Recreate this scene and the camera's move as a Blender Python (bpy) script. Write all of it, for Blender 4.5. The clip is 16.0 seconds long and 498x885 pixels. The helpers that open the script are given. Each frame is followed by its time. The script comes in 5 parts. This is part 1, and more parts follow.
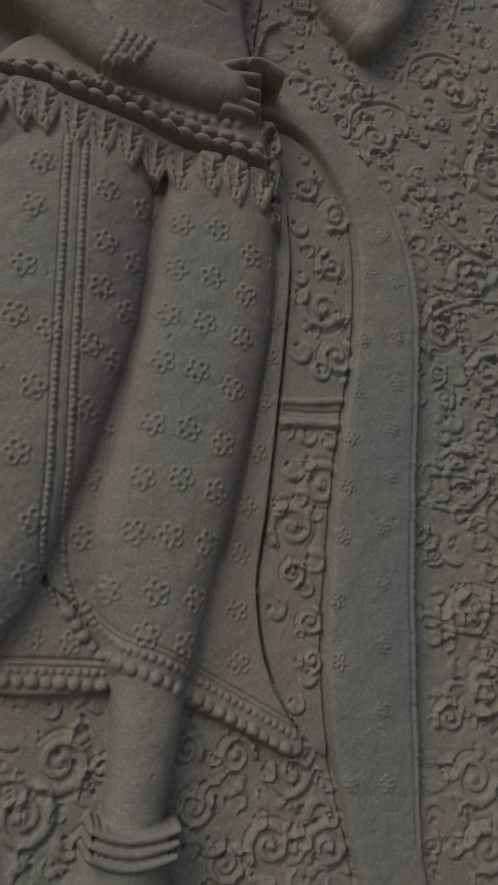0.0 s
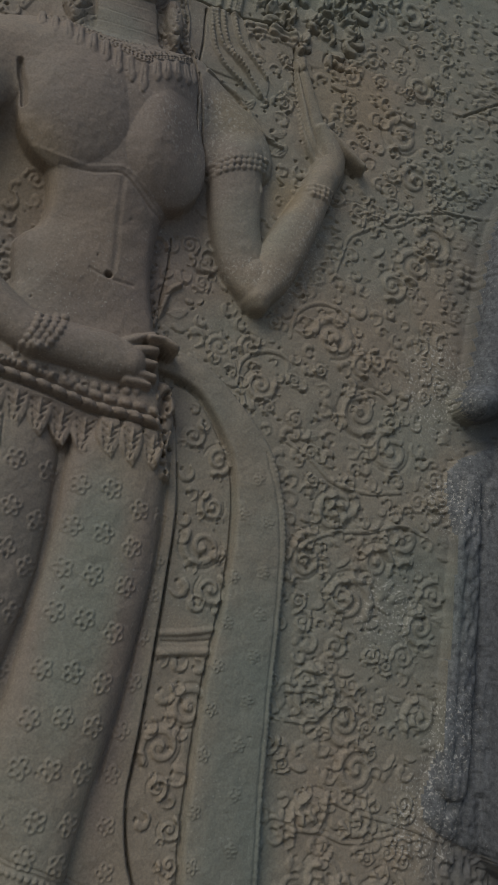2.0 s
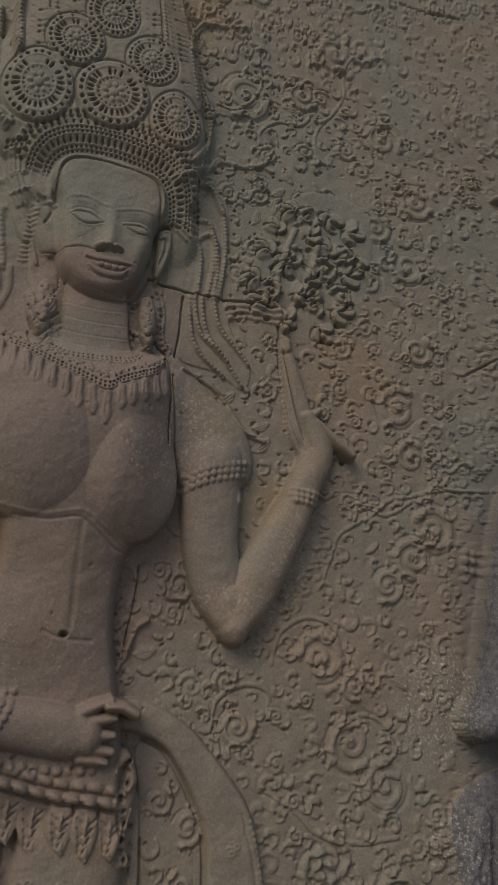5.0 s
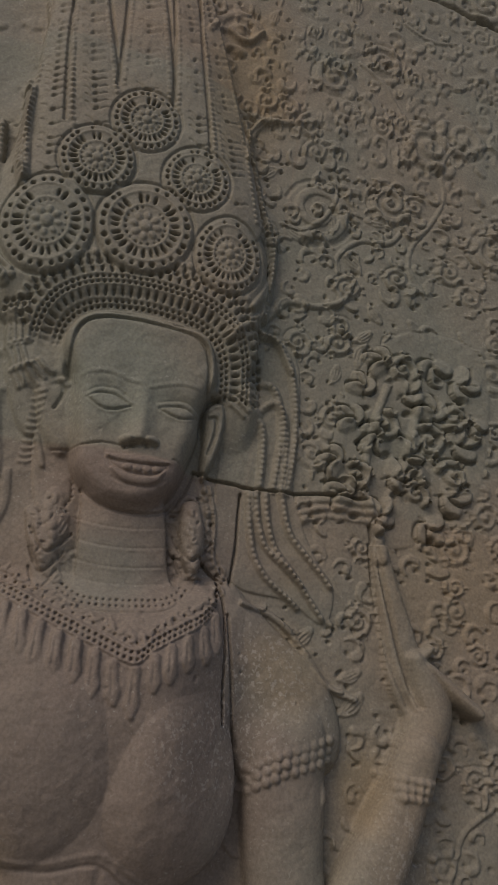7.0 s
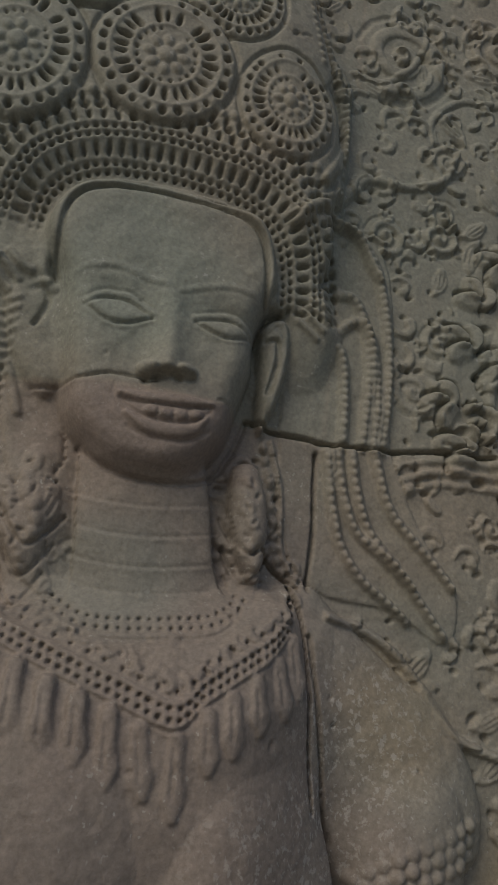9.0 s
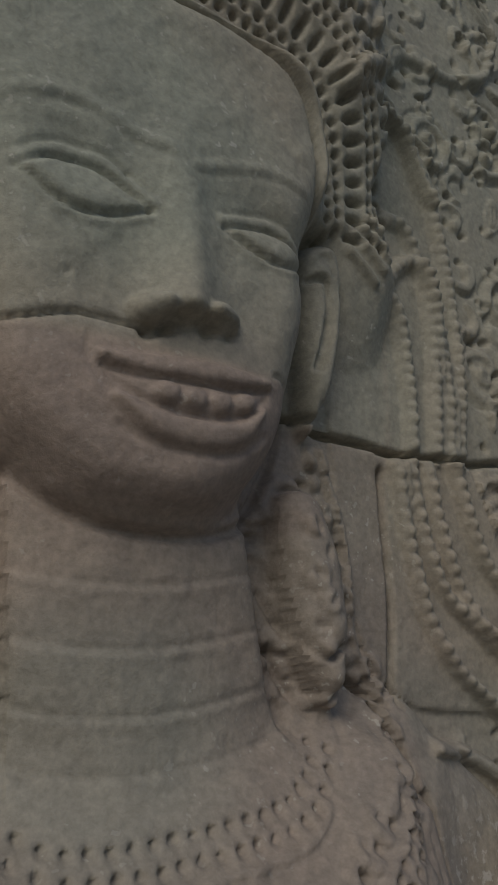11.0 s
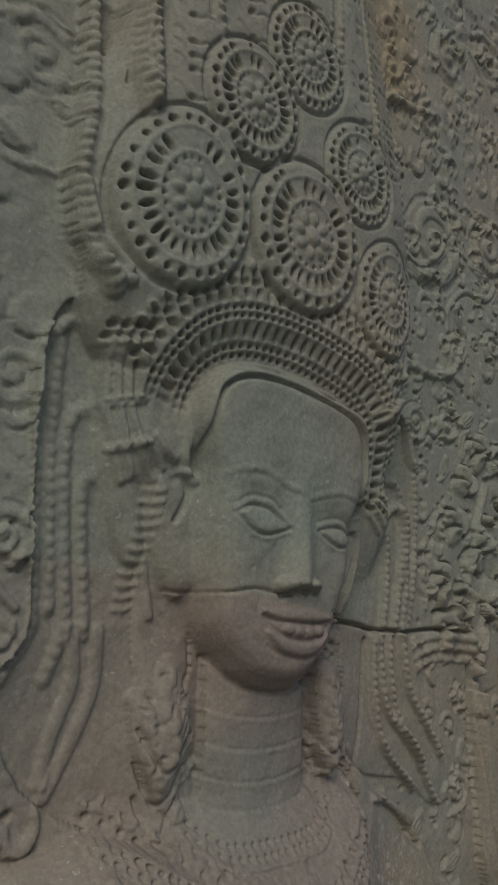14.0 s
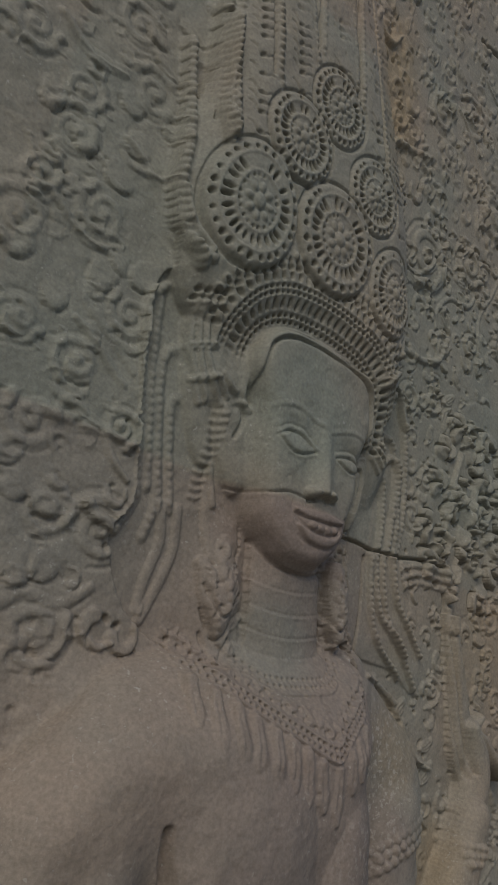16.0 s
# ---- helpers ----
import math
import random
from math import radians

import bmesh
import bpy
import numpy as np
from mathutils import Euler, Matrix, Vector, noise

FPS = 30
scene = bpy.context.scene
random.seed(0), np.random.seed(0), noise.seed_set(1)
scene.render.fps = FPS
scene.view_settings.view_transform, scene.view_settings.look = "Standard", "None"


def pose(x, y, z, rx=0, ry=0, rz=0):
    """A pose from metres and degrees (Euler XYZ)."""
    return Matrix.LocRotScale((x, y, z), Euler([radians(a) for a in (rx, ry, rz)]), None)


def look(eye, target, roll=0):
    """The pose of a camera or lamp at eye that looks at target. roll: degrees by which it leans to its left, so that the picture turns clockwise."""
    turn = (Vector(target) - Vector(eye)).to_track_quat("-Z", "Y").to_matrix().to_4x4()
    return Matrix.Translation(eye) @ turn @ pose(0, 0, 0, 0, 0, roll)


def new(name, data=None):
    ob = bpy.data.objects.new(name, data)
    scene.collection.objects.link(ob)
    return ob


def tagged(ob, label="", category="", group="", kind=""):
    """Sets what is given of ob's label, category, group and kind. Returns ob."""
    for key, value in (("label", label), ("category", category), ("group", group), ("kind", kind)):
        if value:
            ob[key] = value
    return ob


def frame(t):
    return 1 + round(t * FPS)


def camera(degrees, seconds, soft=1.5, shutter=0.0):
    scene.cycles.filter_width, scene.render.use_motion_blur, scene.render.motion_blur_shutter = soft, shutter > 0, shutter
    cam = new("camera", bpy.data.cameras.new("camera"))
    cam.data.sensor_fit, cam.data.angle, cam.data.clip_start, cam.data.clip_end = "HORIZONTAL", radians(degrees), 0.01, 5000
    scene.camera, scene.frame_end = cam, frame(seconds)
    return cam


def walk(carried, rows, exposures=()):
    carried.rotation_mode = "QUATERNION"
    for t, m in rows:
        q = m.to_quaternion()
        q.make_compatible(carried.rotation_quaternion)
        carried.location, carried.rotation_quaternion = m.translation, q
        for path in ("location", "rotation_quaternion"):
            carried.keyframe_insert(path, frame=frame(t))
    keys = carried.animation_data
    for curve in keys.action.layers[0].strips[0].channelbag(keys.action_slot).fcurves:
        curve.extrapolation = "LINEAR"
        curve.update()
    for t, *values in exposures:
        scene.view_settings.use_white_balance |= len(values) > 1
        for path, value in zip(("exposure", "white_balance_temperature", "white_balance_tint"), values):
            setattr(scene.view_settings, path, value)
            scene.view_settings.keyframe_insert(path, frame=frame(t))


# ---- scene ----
cam = camera(37.0, 16.0, soft=0.7)
PATH = [
    (0, (-0.066, -0.62, 0.894), (0.439, 1.256, 1.369), 5.2),
    (0.5, (-0.075, -0.66, 0.941), (0.5, 1.194, 1.42), 6.4),
    (1, (-0.089, -0.708, 1.009), (0.501, 1.144, 1.482), 7.0),
    (1.5, (-0.087, -0.777, 1.07), (0.532, 1.068, 1.53), 7.2),
    (2, (-0.08, -0.799, 1.106), (0.563, 1.03, 1.596), 7.4),
    (2.5, (-0.066, -0.82, 1.187), (0.623, 0.986, 1.702), 7.5),
    (3, (-0.054, -0.854, 1.236), (0.664, 0.937, 1.76), 6.9),
    (3.5, (-0.063, -0.829, 1.294), (0.633, 0.965, 1.838), 6.9),
    (4, (-0.063, -0.827, 1.347), (0.553, 0.992, 1.906), 7.5),
    (6.5, (-0.043, -0.736, 1.638), (0.375, 1.107, 2.292), 8.1),
    (7, (-0.054, -0.645, 1.699), (0.294, 1.212, 2.357), 8.7),
    (7.5, (-0.062, -0.539, 1.687), (0.245, 1.315, 2.371), 9.1),
    (8, (-0.08, -0.503, 1.703), (0.229, 1.355, 2.376), 9.2),
    (8.5, (-0.071, -0.472, 1.715), (0.265, 1.389, 2.365), 8.4),
    (9, (-0.062, -0.417, 1.737), (0.323, 1.446, 2.356), 7.5),
    (11.5, (-0.145, -0.189, 1.801), (0.917, 1.389, 2.419), 2.1),
    (12, (-0.181, -0.188, 1.8), (0.892, 1.386, 2.408), 3.5),
    (12.5, (-0.223, -0.256, 1.805), (0.829, 1.353, 2.359), 6.9),
    (13, (-0.26, -0.286, 1.809), (0.852, 1.285, 2.352), 7.6),
    (13.5, (-0.293, -0.313, 1.837), (0.89, 1.209, 2.37), 8.2),
    (14, (-0.333, -0.336, 1.854), (0.888, 1.152, 2.399), 8.8),
    (14.5, (-0.368, -0.353, 1.864), (0.855, 1.126, 2.428), 9.3),
    (15, (-0.4, -0.345, 1.856), (0.829, 1.123, 2.436), 9.5),
    (15.5, (-0.406, -0.37, 1.811), (0.824, 1.087, 2.413), 9.5),
    (16, (-0.428, -0.403, 1.744), (0.802, 1.038, 2.386), 11.1),
]
# seconds, stops, kelvin, tint: the camera's own drift
EXPOSURES = [(0.0, -0.53, 6250, 8), (2.5, -0.5, 6400, 6), (4.0, -0.46, 6900, 13), (6.5, -0.46, 7150, 17), (9.0, -0.37, 6700, 9), (12.5, -0.36, 6500, 9), (14.5, -0.36, 6350, 4), (16.0, -0.4, 6400, 10)]
walk(cam, [(t, look(eye, target, roll)) for t, eye, target, roll in PATH], EXPOSURES)

# ---- light: a shaded gallery, soft daylight from high on the left ----
world = bpy.data.worlds.new("overcast_sky")
world.use_nodes = True
scene.world = world
sky = world.node_tree.nodes.new("ShaderNodeTexSky")
sky.sky_type = "NISHITA"
sky.sun_disc = False
sky.sun_elevation, sky.sun_rotation = radians(50), radians(215)
world.node_tree.links.new(sky.outputs[0], world.node_tree.nodes["Background"].inputs[0])
world.node_tree.nodes["Background"].inputs[1].default_value = 0.105
sun_data = bpy.data.lights.new("sun", "SUN")
sun_data.energy, sun_data.angle, sun_data.color = 2.1, radians(36), (1.0, 0.93, 0.82)
sun = new("sun", sun_data)
sun.matrix_world = look((-2.8, -2.4, 4.4), (0, 0, 1.7))


# ---- materials ----
def nodes_of(name):
    mat = bpy.data.materials.new(name)
    mat.use_nodes = True
    tree = mat.node_tree
    return mat, tree, tree.nodes["Principled BSDF"]


def noise_at(tree, scale, detail=6.0, rough=0.6, warp=0.0):
    geo = tree.nodes.new("ShaderNodeNewGeometry")
    n = tree.nodes.new("ShaderNodeTexNoise")
    n.inputs["Scale"].default_value, n.inputs["Detail"].default_value = scale, detail
    n.inputs["Roughness"].default_value, n.inputs["Distortion"].default_value = rough, warp
    tree.links.new(geo.outputs["Position"], n.inputs["Vector"])
    return n.outputs["Fac"]


def ramp(tree, fac, stops):
    r = tree.nodes.new("ShaderNodeValToRGB")
    while len(r.color_ramp.elements) < len(stops):
        r.color_ramp.elements.new(0.5)
    for e, (p, c) in zip(r.color_ramp.elements, stops):
        e.position, e.color = p, (*c, 1) if len(c) == 3 else c
    tree.links.new(fac, r.inputs[0])
    return r.outputs[0]


def grey(v):
    return (v, v, v)


def mix(tree, fac, a, b, how="MIX"):
    m = tree.nodes.new("ShaderNodeMix")
    m.data_type, m.blend_type = "RGBA", how
    for socket, value in ((m.inputs[0], fac), (m.inputs[6], a), (m.inputs[7], b)):
        if isinstance(value, (int, float)):
            socket.default_value = value
        elif isinstance(value, tuple):
            socket.default_value = (*value, 1)
        else:
            tree.links.new(value, socket)
    return m.outputs[2]


def math_node(tree, op, *values):
    m = tree.nodes.new("ShaderNodeMath")
    m.operation = op
    for socket, value in zip(m.inputs, values):
        if isinstance(value, (int, float)):
            socket.default_value = value
        else:
            tree.links.new(value, socket)
    return m.outputs[0]


def patch(tree, cx, cz, rx, rz, ragged=0.6):
    """A ragged patch on the wall round (cx, cz): 1 inside, 0 outside."""
    geo = tree.nodes.new("ShaderNodeNewGeometry")
    sep = tree.nodes.new("ShaderNodeSeparateXYZ")
    tree.links.new(geo.outputs["Position"], sep.inputs[0])
    dx = math_node(tree, "DIVIDE", math_node(tree, "SUBTRACT", sep.outputs[0], cx), rx)
    dz = math_node(tree, "DIVIDE", math_node(tree, "SUBTRACT", sep.outputs[2], cz), rz)
    d = math_node(tree, "SQRT", math_node(tree, "ADD", math_node(tree, "MULTIPLY", dx, dx), math_node(tree, "MULTIPLY", dz, dz)))
    d = math_node(tree, "ADD", d, math_node(tree, "MULTIPLY", math_node(tree, "SUBTRACT", noise_at(tree, 9.0, 5.0), 0.5), ragged * 2))
    out = tree.nodes.new("ShaderNodeMapRange")
    out.inputs[1].default_value, out.inputs[2].default_value = 1.15, 0.55
    tree.links.new(d, out.inputs[0])
    return out.outputs[0]


def sandstone(name, warm, cool, tint=None, flecks=0.5, speckle=0.0):
    mat, tree, bsdf = nodes_of(name)
    base = mix(tree, ramp(tree, noise_at(tree, 5.0, 4.0, 0.55, 0.4), [(0.38, grey(0)), (0.62, grey(1))]), warm, cool)
    # reddish blocks under the bed joint, grey-green ones over it
    geo = tree.nodes.new("ShaderNodeNewGeometry")
    sep = tree.nodes.new("ShaderNodeSeparateXYZ")
    tree.links.new(geo.outputs["Position"], sep.inputs[0])
    for cx, cz, rx, rz, colour, much in STAINS_AND_SHADES:
        fac = math_node(tree, "MULTIPLY", patch(tree, cx, cz, rx, rz), much)
        base = mix(tree, fac, base, colour)
    for x0, x1, z0, z1, colour, much in BEDS:
        fac = much
        for socket, edge, sign in ((0, x0, 1), (0, x1, -1), (2, z0, 1), (2, z1, -1)):
            step = math_node(tree, "MULTIPLY", math_node(tree, "SUBTRACT", sep.outputs[socket], edge), sign * 400.0)
            clamp = tree.nodes.new("ShaderNodeClamp")
            tree.links.new(step, clamp.inputs[0])
            fac = math_node(tree, "MULTIPLY", clamp.outputs[0], fac)
        base = mix(tree, fac, base, colour)
    fine = noise_at(tree, 380.0, 5.0, 0.65)
    base = mix(tree, 0.4, base, ramp(tree, fine, [(0.3, grey(0.24)), (0.7, grey(0.74))]), "OVERLAY")
    mid = noise_at(tree, 34.0, 6.0, 0.65)
    base = mix(tree, 0.28, base, ramp(tree, mid, [(0.3, grey(0.34)), (0.7, grey(0.64))]), "OVERLAY")
    # pale scars where the face of the stone has come off
    scar = ramp(tree, noise_at(tree, 280.0, 4.0, 0.6, 0.2), [(0.55, grey(0)), (0.62, grey(1))])
    for cx, cz, rx, rz, much in SCARS:
        base = mix(tree, math_node(tree, "MULTIPLY", math_node(tree, "MULTIPLY", patch(tree, cx, cz, rx, rz, 0.4), scar), much), base, (0.46, 0.43, 0.385))
    # pale chips and salts
    chips = ramp(tree, noise_at(tree, 330.0, 2.0, 0.5), [(0.66, grey(0)), (0.7, grey(1))])
    where = ramp(tree, noise_at(tree, 11.0, 4.0, 0.6), [(0.45, grey(0.0)), (0.63, grey(1))])
    base = mix(tree, math_node(tree, "MULTIPLY", math_node(tree, "MULTIPLY", chips, where), flecks), base, (0.4, 0.385, 0.345))
    if speckle:
        spots = ramp(tree, noise_at(tree, 150.0, 4.0, 0.75), [(0.32, grey(0.18)), (0.68, grey(0.82))])
        base = mix(tree, speckle, base, spots, "OVERLAY")
    if tint:
        base = mix(tree, tint[1], base, tint[0])
    tree.links.new(base, bsdf.inputs["Base Color"])
    rough = ramp(tree, mid, [(0.3, grey(0.62)), (0.7, grey(0.86))])
    tree.links.new(rough, bsdf.inputs["Roughness"])
    bsdf.inputs["Specular IOR Level"].default_value = 0.35
    bump = tree.nodes.new("ShaderNodeBump")
    bump.inputs["Strength"].default_value, bump.inputs["Distance"].default_value = 0.75, 0.0009
    height = mix(tree, 0.45, fine, noise_at(tree, 120.0, 8.0, 0.7))
    tree.links.new(height, bump.inputs["Height"])
    tree.links.new(bump.outputs[0], bsdf.inputs["Normal"])
    return mat


GREEN, RED, BLUE, OCHRE, DARK = (0.185, 0.205, 0.168), (0.198, 0.152, 0.128), (0.148, 0.178, 0.155), (0.27, 0.2, 0.11), (0.075, 0.076, 0.084)
# ragged stains, and leg shading put into the colour: centre x and z, half width, half height, colour, strength
STAINS_AND_SHADES = [
    # the third entry is redder and darker between the legs
    (0.0, 1.62, 0.17, 0.24, RED, 0.65), (0.02, 1.35, 0.16, 0.08, RED, 0.35), (-0.02, 1.16, 0.06, 0.2, RED, 0.5),
    (-0.06, 1.96, 0.06, 0.07, GREEN, 0.6), (-0.26, 1.95, 0.16, 0.25, GREEN, 0.4), (0.2, 2.05, 0.16, 0.16, GREEN, 0.35),
    # GREEN at x 0.035 and RED at 0.092 paint the right leg's lit and shaded sides
    (-0.035, 1.862, 0.06, 0.03, RED, 0.5), (0.235, 0.93, 0.055, 0.3, BLUE, 0.5), (0.035, 1.1, 0.035, 0.16, GREEN, 0.55), (0.092, 1.05, 0.02, 0.2, RED, 0.6), (0.45, 1.17, 0.08, 0.1, BLUE, 0.5),
    (0.205, 1.645, 0.022, 0.04, OCHRE, 0.4), (0.125, 1.73, 0.04, 0.04, OCHRE, 0.35), (-0.03, 1.5, 0.06, 0.06, OCHRE, 0.2), (0.01, 2.32, 0.05, 0.13, OCHRE, 0.5), (-0.11, 1.56, 0.05, 0.06, OCHRE, 0.5),
    (-0.045, 1.78, 0.05, 0.04, GREEN, 0.6), (0.28, 1.83, 0.08, 0.06, OCHRE, 0.25), (0.45, 1.95, 0.1, 0.3, GREEN, 0.2),
    # the last entry is a darker grey-green patch at the upper right
    (0.62, 1.05, 0.14, 0.42, DARK, 0.85), (0.56, 1.52, 0.1, 0.24, DARK, 0.7), (0.62, 1.98, 0.1, 0.3, (0.1, 0.112, 0.1), 0.75),
]
# stones of a redder or greyer bed: x from, to, z from, to, colour, strength
BEDS = [(-0.3, 0.07, 1.3, 1.884, RED, 0.3), (-0.11, 0.03, 1.842, 1.884, RED, 0.3), (-0.3, 0.07, 1.884, 2.3, GREEN, 0.25), (0.07, 0.53, 1.884, 2.42, GREEN, 0.2)]
SCARS = [(0.475, 1.305, 0.03, 0.012, 1.0), (0.487, 1.318, 0.012, 0.02, 1.0), (0.515, 1.29, 0.02, 0.008, 1.0), (0.49, 1.3, 0.05, 0.045, 0.8), (0.5, 1.02, 0.04, 0.06, 0.8), (0.47, 0.92, 0.05, 0.06, 0.8), (0.4, 1.15, 0.05, 0.05, 0.7), (0.45, 1.45, 0.05, 0.08, 0.8), (0.63, 1.45, 0.02, 0.25, 1.0), (0.615, 1.12, 0.015, 0.14, 1.0), (0.18, 1.52, 0.06, 0.02, 0.4), (0.24, 1.58, 0.04, 0.07, 0.4), (0.06, 1.66, 0.06, 0.04, 0.35), (0.1, 1.72, 0.05, 0.05, 0.4)]
STONE = sandstone("grey_brown_sandstone", (0.25, 0.203, 0.152), (0.212, 0.2, 0.16))
STAINED = sandstone("blue_black_patina_sandstone", (0.172, 0.163, 0.152), (0.138, 0.142, 0.144), ((0.09, 0.094, 0.1), 0.32), 0.9, 1.0)
PAVING = sandstone("worn_paving_sandstone", (0.24, 0.215, 0.18), (0.2, 0.195, 0.18))


# ---- the relief: heights of carved stone over the wall's plane ----
def steps(*parts):
    """Grid lines: (from, to, spacing) parts end to end."""
    out = [np.arange(a, b, d) for a, b, d in parts]
    return np.concatenate(out)


XS = steps((-0.44, -0.2, 0.002), (-0.2, 0.2, 0.001), (0.2, 0.46, 0.0016), (0.46, 0.8, 0.0025))
ZS = steps((0.58, 0.7, 0.002), (0.7, 1.66, 0.0013), (1.66, 2.26, 0.001), (2.26, 2.76, 0.002))
H = np.zeros((len(ZS), len(XS)))
WHO = np.zeros(H.shape, np.int32)
WALL, FIGURE, NEIGHBOUR, SPRIG, SPRAY = 0, 1, 2, 3, 5000
rng = random.Random(7)


def window(pts, pad):
    a = np.array([(p[0], p[1]) for p in pts])
    i0, i1 = np.searchsorted(XS, (a[:, 0].min() - pad, a[:, 0].max() + pad))
    k0, k1 = np.searchsorted(ZS, (a[:, 1].min() - pad, a[:, 1].max() + pad))
    s = np.s_[k0:k1, i0:i1]
    return s, XS[None, i0:i1], ZS[k0:k1, None]


def smooth(pts, per=6, closed=False):
    """A Catmull-Rom curve through the points, with whatever else they carry."""
    p = np.array(pts, float)
    p = np.concatenate([p[-1:], p, p[:2]]) if closed else np.concatenate([2 * p[:1] - p[1:2], p, 2 * p[-1:] - p[-2:-1]])
    t = np.linspace(0, 1, per, endpoint=False)[:, None]
    out = []
    for a, b, c, d in zip(p, p[1:], p[2:], p[3:]):
        out.append(0.5 * (2 * b + (c - a) * t + (2 * a - 5 * b + 4 * c - d) * t**2 + (3 * b - a - 3 * c + d) * t**3))
    out = np.concatenate(out)
    return out if closed else np.concatenate([out, p[-2:-1]])


def away(pts, x, z):
    """Distance to a polyline, and the third column at the nearest place."""
    best = np.full(np.broadcast(x, z).shape, 1e9)
    r = np.zeros(best.shape)
    for a, b in zip(pts, pts[1:]):
        dx, dz = b[0] - a[0], b[1] - a[1]
        t = np.clip(((x - a[0]) * dx + (z - a[1]) * dz) / (dx * dx + dz * dz + 1e-12), 0, 1)
        d = (x - a[0] - t * dx) ** 2 + (z - a[1] - t * dz) ** 2
        near = d < best
        best = np.where(near, d, best)
        if len(a) > 2:
            r = np.where(near, a[2] + t * (b[2] - a[2]), r)
    return np.sqrt(best), r


def inside(poly, x, z):
    hit = np.zeros(np.broadcast(x, z).shape, bool)
    for a, b in zip(poly, np.roll(poly, -1, 0)):
        if a[1] != b[1]:
            hit ^= ((a[1] > z) != (b[1] > z)) & (x < (b[0] - a[0]) * (z - a[1]) / (b[1] - a[1]) + a[0])
    return hit


def limb(pts, rise, base=0.0, who=FIGURE, full=2.0, per=5):
    """A rounded limb along points (x, z, radius): stands rise over base, and keeps what is already higher."""
    c = smooth(pts, per)
    s, x, z = window(c, c[:, 2].max())
    d, r = away(c, x, z)
    q = np.clip(1 - (d / np.maximum(r, 1e-4)) ** full, 0, 1) ** (1 / full)
    h = np.where(d < r, base + rise * q, -1)
    WHO[s] = np.where(h > H[s], who, WHO[s])
    H[s] = np.maximum(H[s], h)


def slab(pts, height, bevel, who=FIGURE, dome=0.0, reach=0.05, add=False, per=5, cut=False):
    """A raised field with a rounded rim; dome swells its middle."""
    c = smooth(pts, per, True)[:, :2]
    s, x, z = window(c, 0.002)
    d, _ = away(np.concatenate([c, c[:1]]), x, z)
    ins = inside(c, x, z)
    q = np.clip(d / bevel, 0, 1)
    h = height * np.sqrt(np.clip(1 - (1 - q) ** 2, 0, 1)) + dome * np.sqrt(np.clip(1 - (1 - np.clip(d / reach, 0, 1)) ** 2, 0, 1))
    if add:
        H[s] += np.where(ins, h, 0)
    elif cut:
        H[s] = np.where(ins, h, H[s])
        WHO[s] = np.where(ins, who, WHO[s])
    else:
        WHO[s] = np.where(ins & (h > H[s]), who, WHO[s])
        H[s] = np.where(ins, np.maximum(H[s], h), H[s])


def line(pts, width, height, who=None, per=5, flat=2.0):
    """A ridge (or with a negative height a groove) laid along a curve on whatever is there."""
    c = smooth(pts, per)
    s, x, z = window(c, width)
    d, r = away(c, x, z)
    w = r if c.shape[1] > 2 else width
    q = np.clip(1 - (d / np.maximum(w, 1e-5)) ** flat, 0, 1)
    H[s] += height * np.sqrt(q) if height > 0 else height * q
    if who is not None:
        WHO[s] = np.where(q > 0, who, WHO[s])


def dot(x, z, rx, rz, height, turn=0.0, who=None, power=2.0):
    s, xx, zz = window([(x, z)], max(rx, rz))
    if H[s].size == 0:
        return
    c, n = math.cos(turn), math.sin(turn)
    u, v = ((xx - x) * c + (zz - z) * n) / rx, (-(xx - x) * n + (zz - z) * c) / rz
    q = np.clip(1 - (u * u + v * v) ** (power / 2), 0, 1)
    H[s] += height * np.sqrt(q) if height > 0 else height * q
    if who is not None:
        WHO[s] = np.where(q > 0, who, WHO[s])


def swell(x, z, rx, rz, height, turn=0.0):
    """A soft rise or hollow with no edge."""
    s, xx, zz = window([(x, z)], 2.5 * max(rx, rz))
    c, n = math.cos(turn), math.sin(turn)
    u, v = ((xx - x) * c + (zz - z) * n) / rx, (-(xx - x) * n + (zz - z) * c) / rz
    H[s] += height * np.exp(-u * u - v * v)


def along(pts, gap, shift=0.0):
    """Places every gap metres along a curve, with the direction there."""
    c = smooth(pts, 12)[:, :2]
    d = np.r_[0, np.cumsum(np.hypot(*np.diff(c, axis=0).T))]
    for q in np.arange(gap / 2, d[-1], gap):
        k = min(np.searchsorted(d, q), len(c) - 1)
        t = (q - d[k - 1]) / (d[k] - d[k - 1] + 1e-9)
        p = c[k - 1] + t * (c[k] - c[k - 1])
        a = math.atan2(*(c[k] - c[k - 1])[::-1])
        yield p[0] - shift * math.sin(a), p[1] + shift * math.cos(a), a


def beads(pts, gap, radius, height, shift=0.0, long=1.0, worn=0.5):
    for x, z, a in along(pts, gap, shift):
        k = 1 - worn * rng.random() ** 1.5
        dot(x, z, radius * (0.6 + 0.4 * k), radius * long * (0.6 + 0.4 * k), 0.85 * height * k, a)


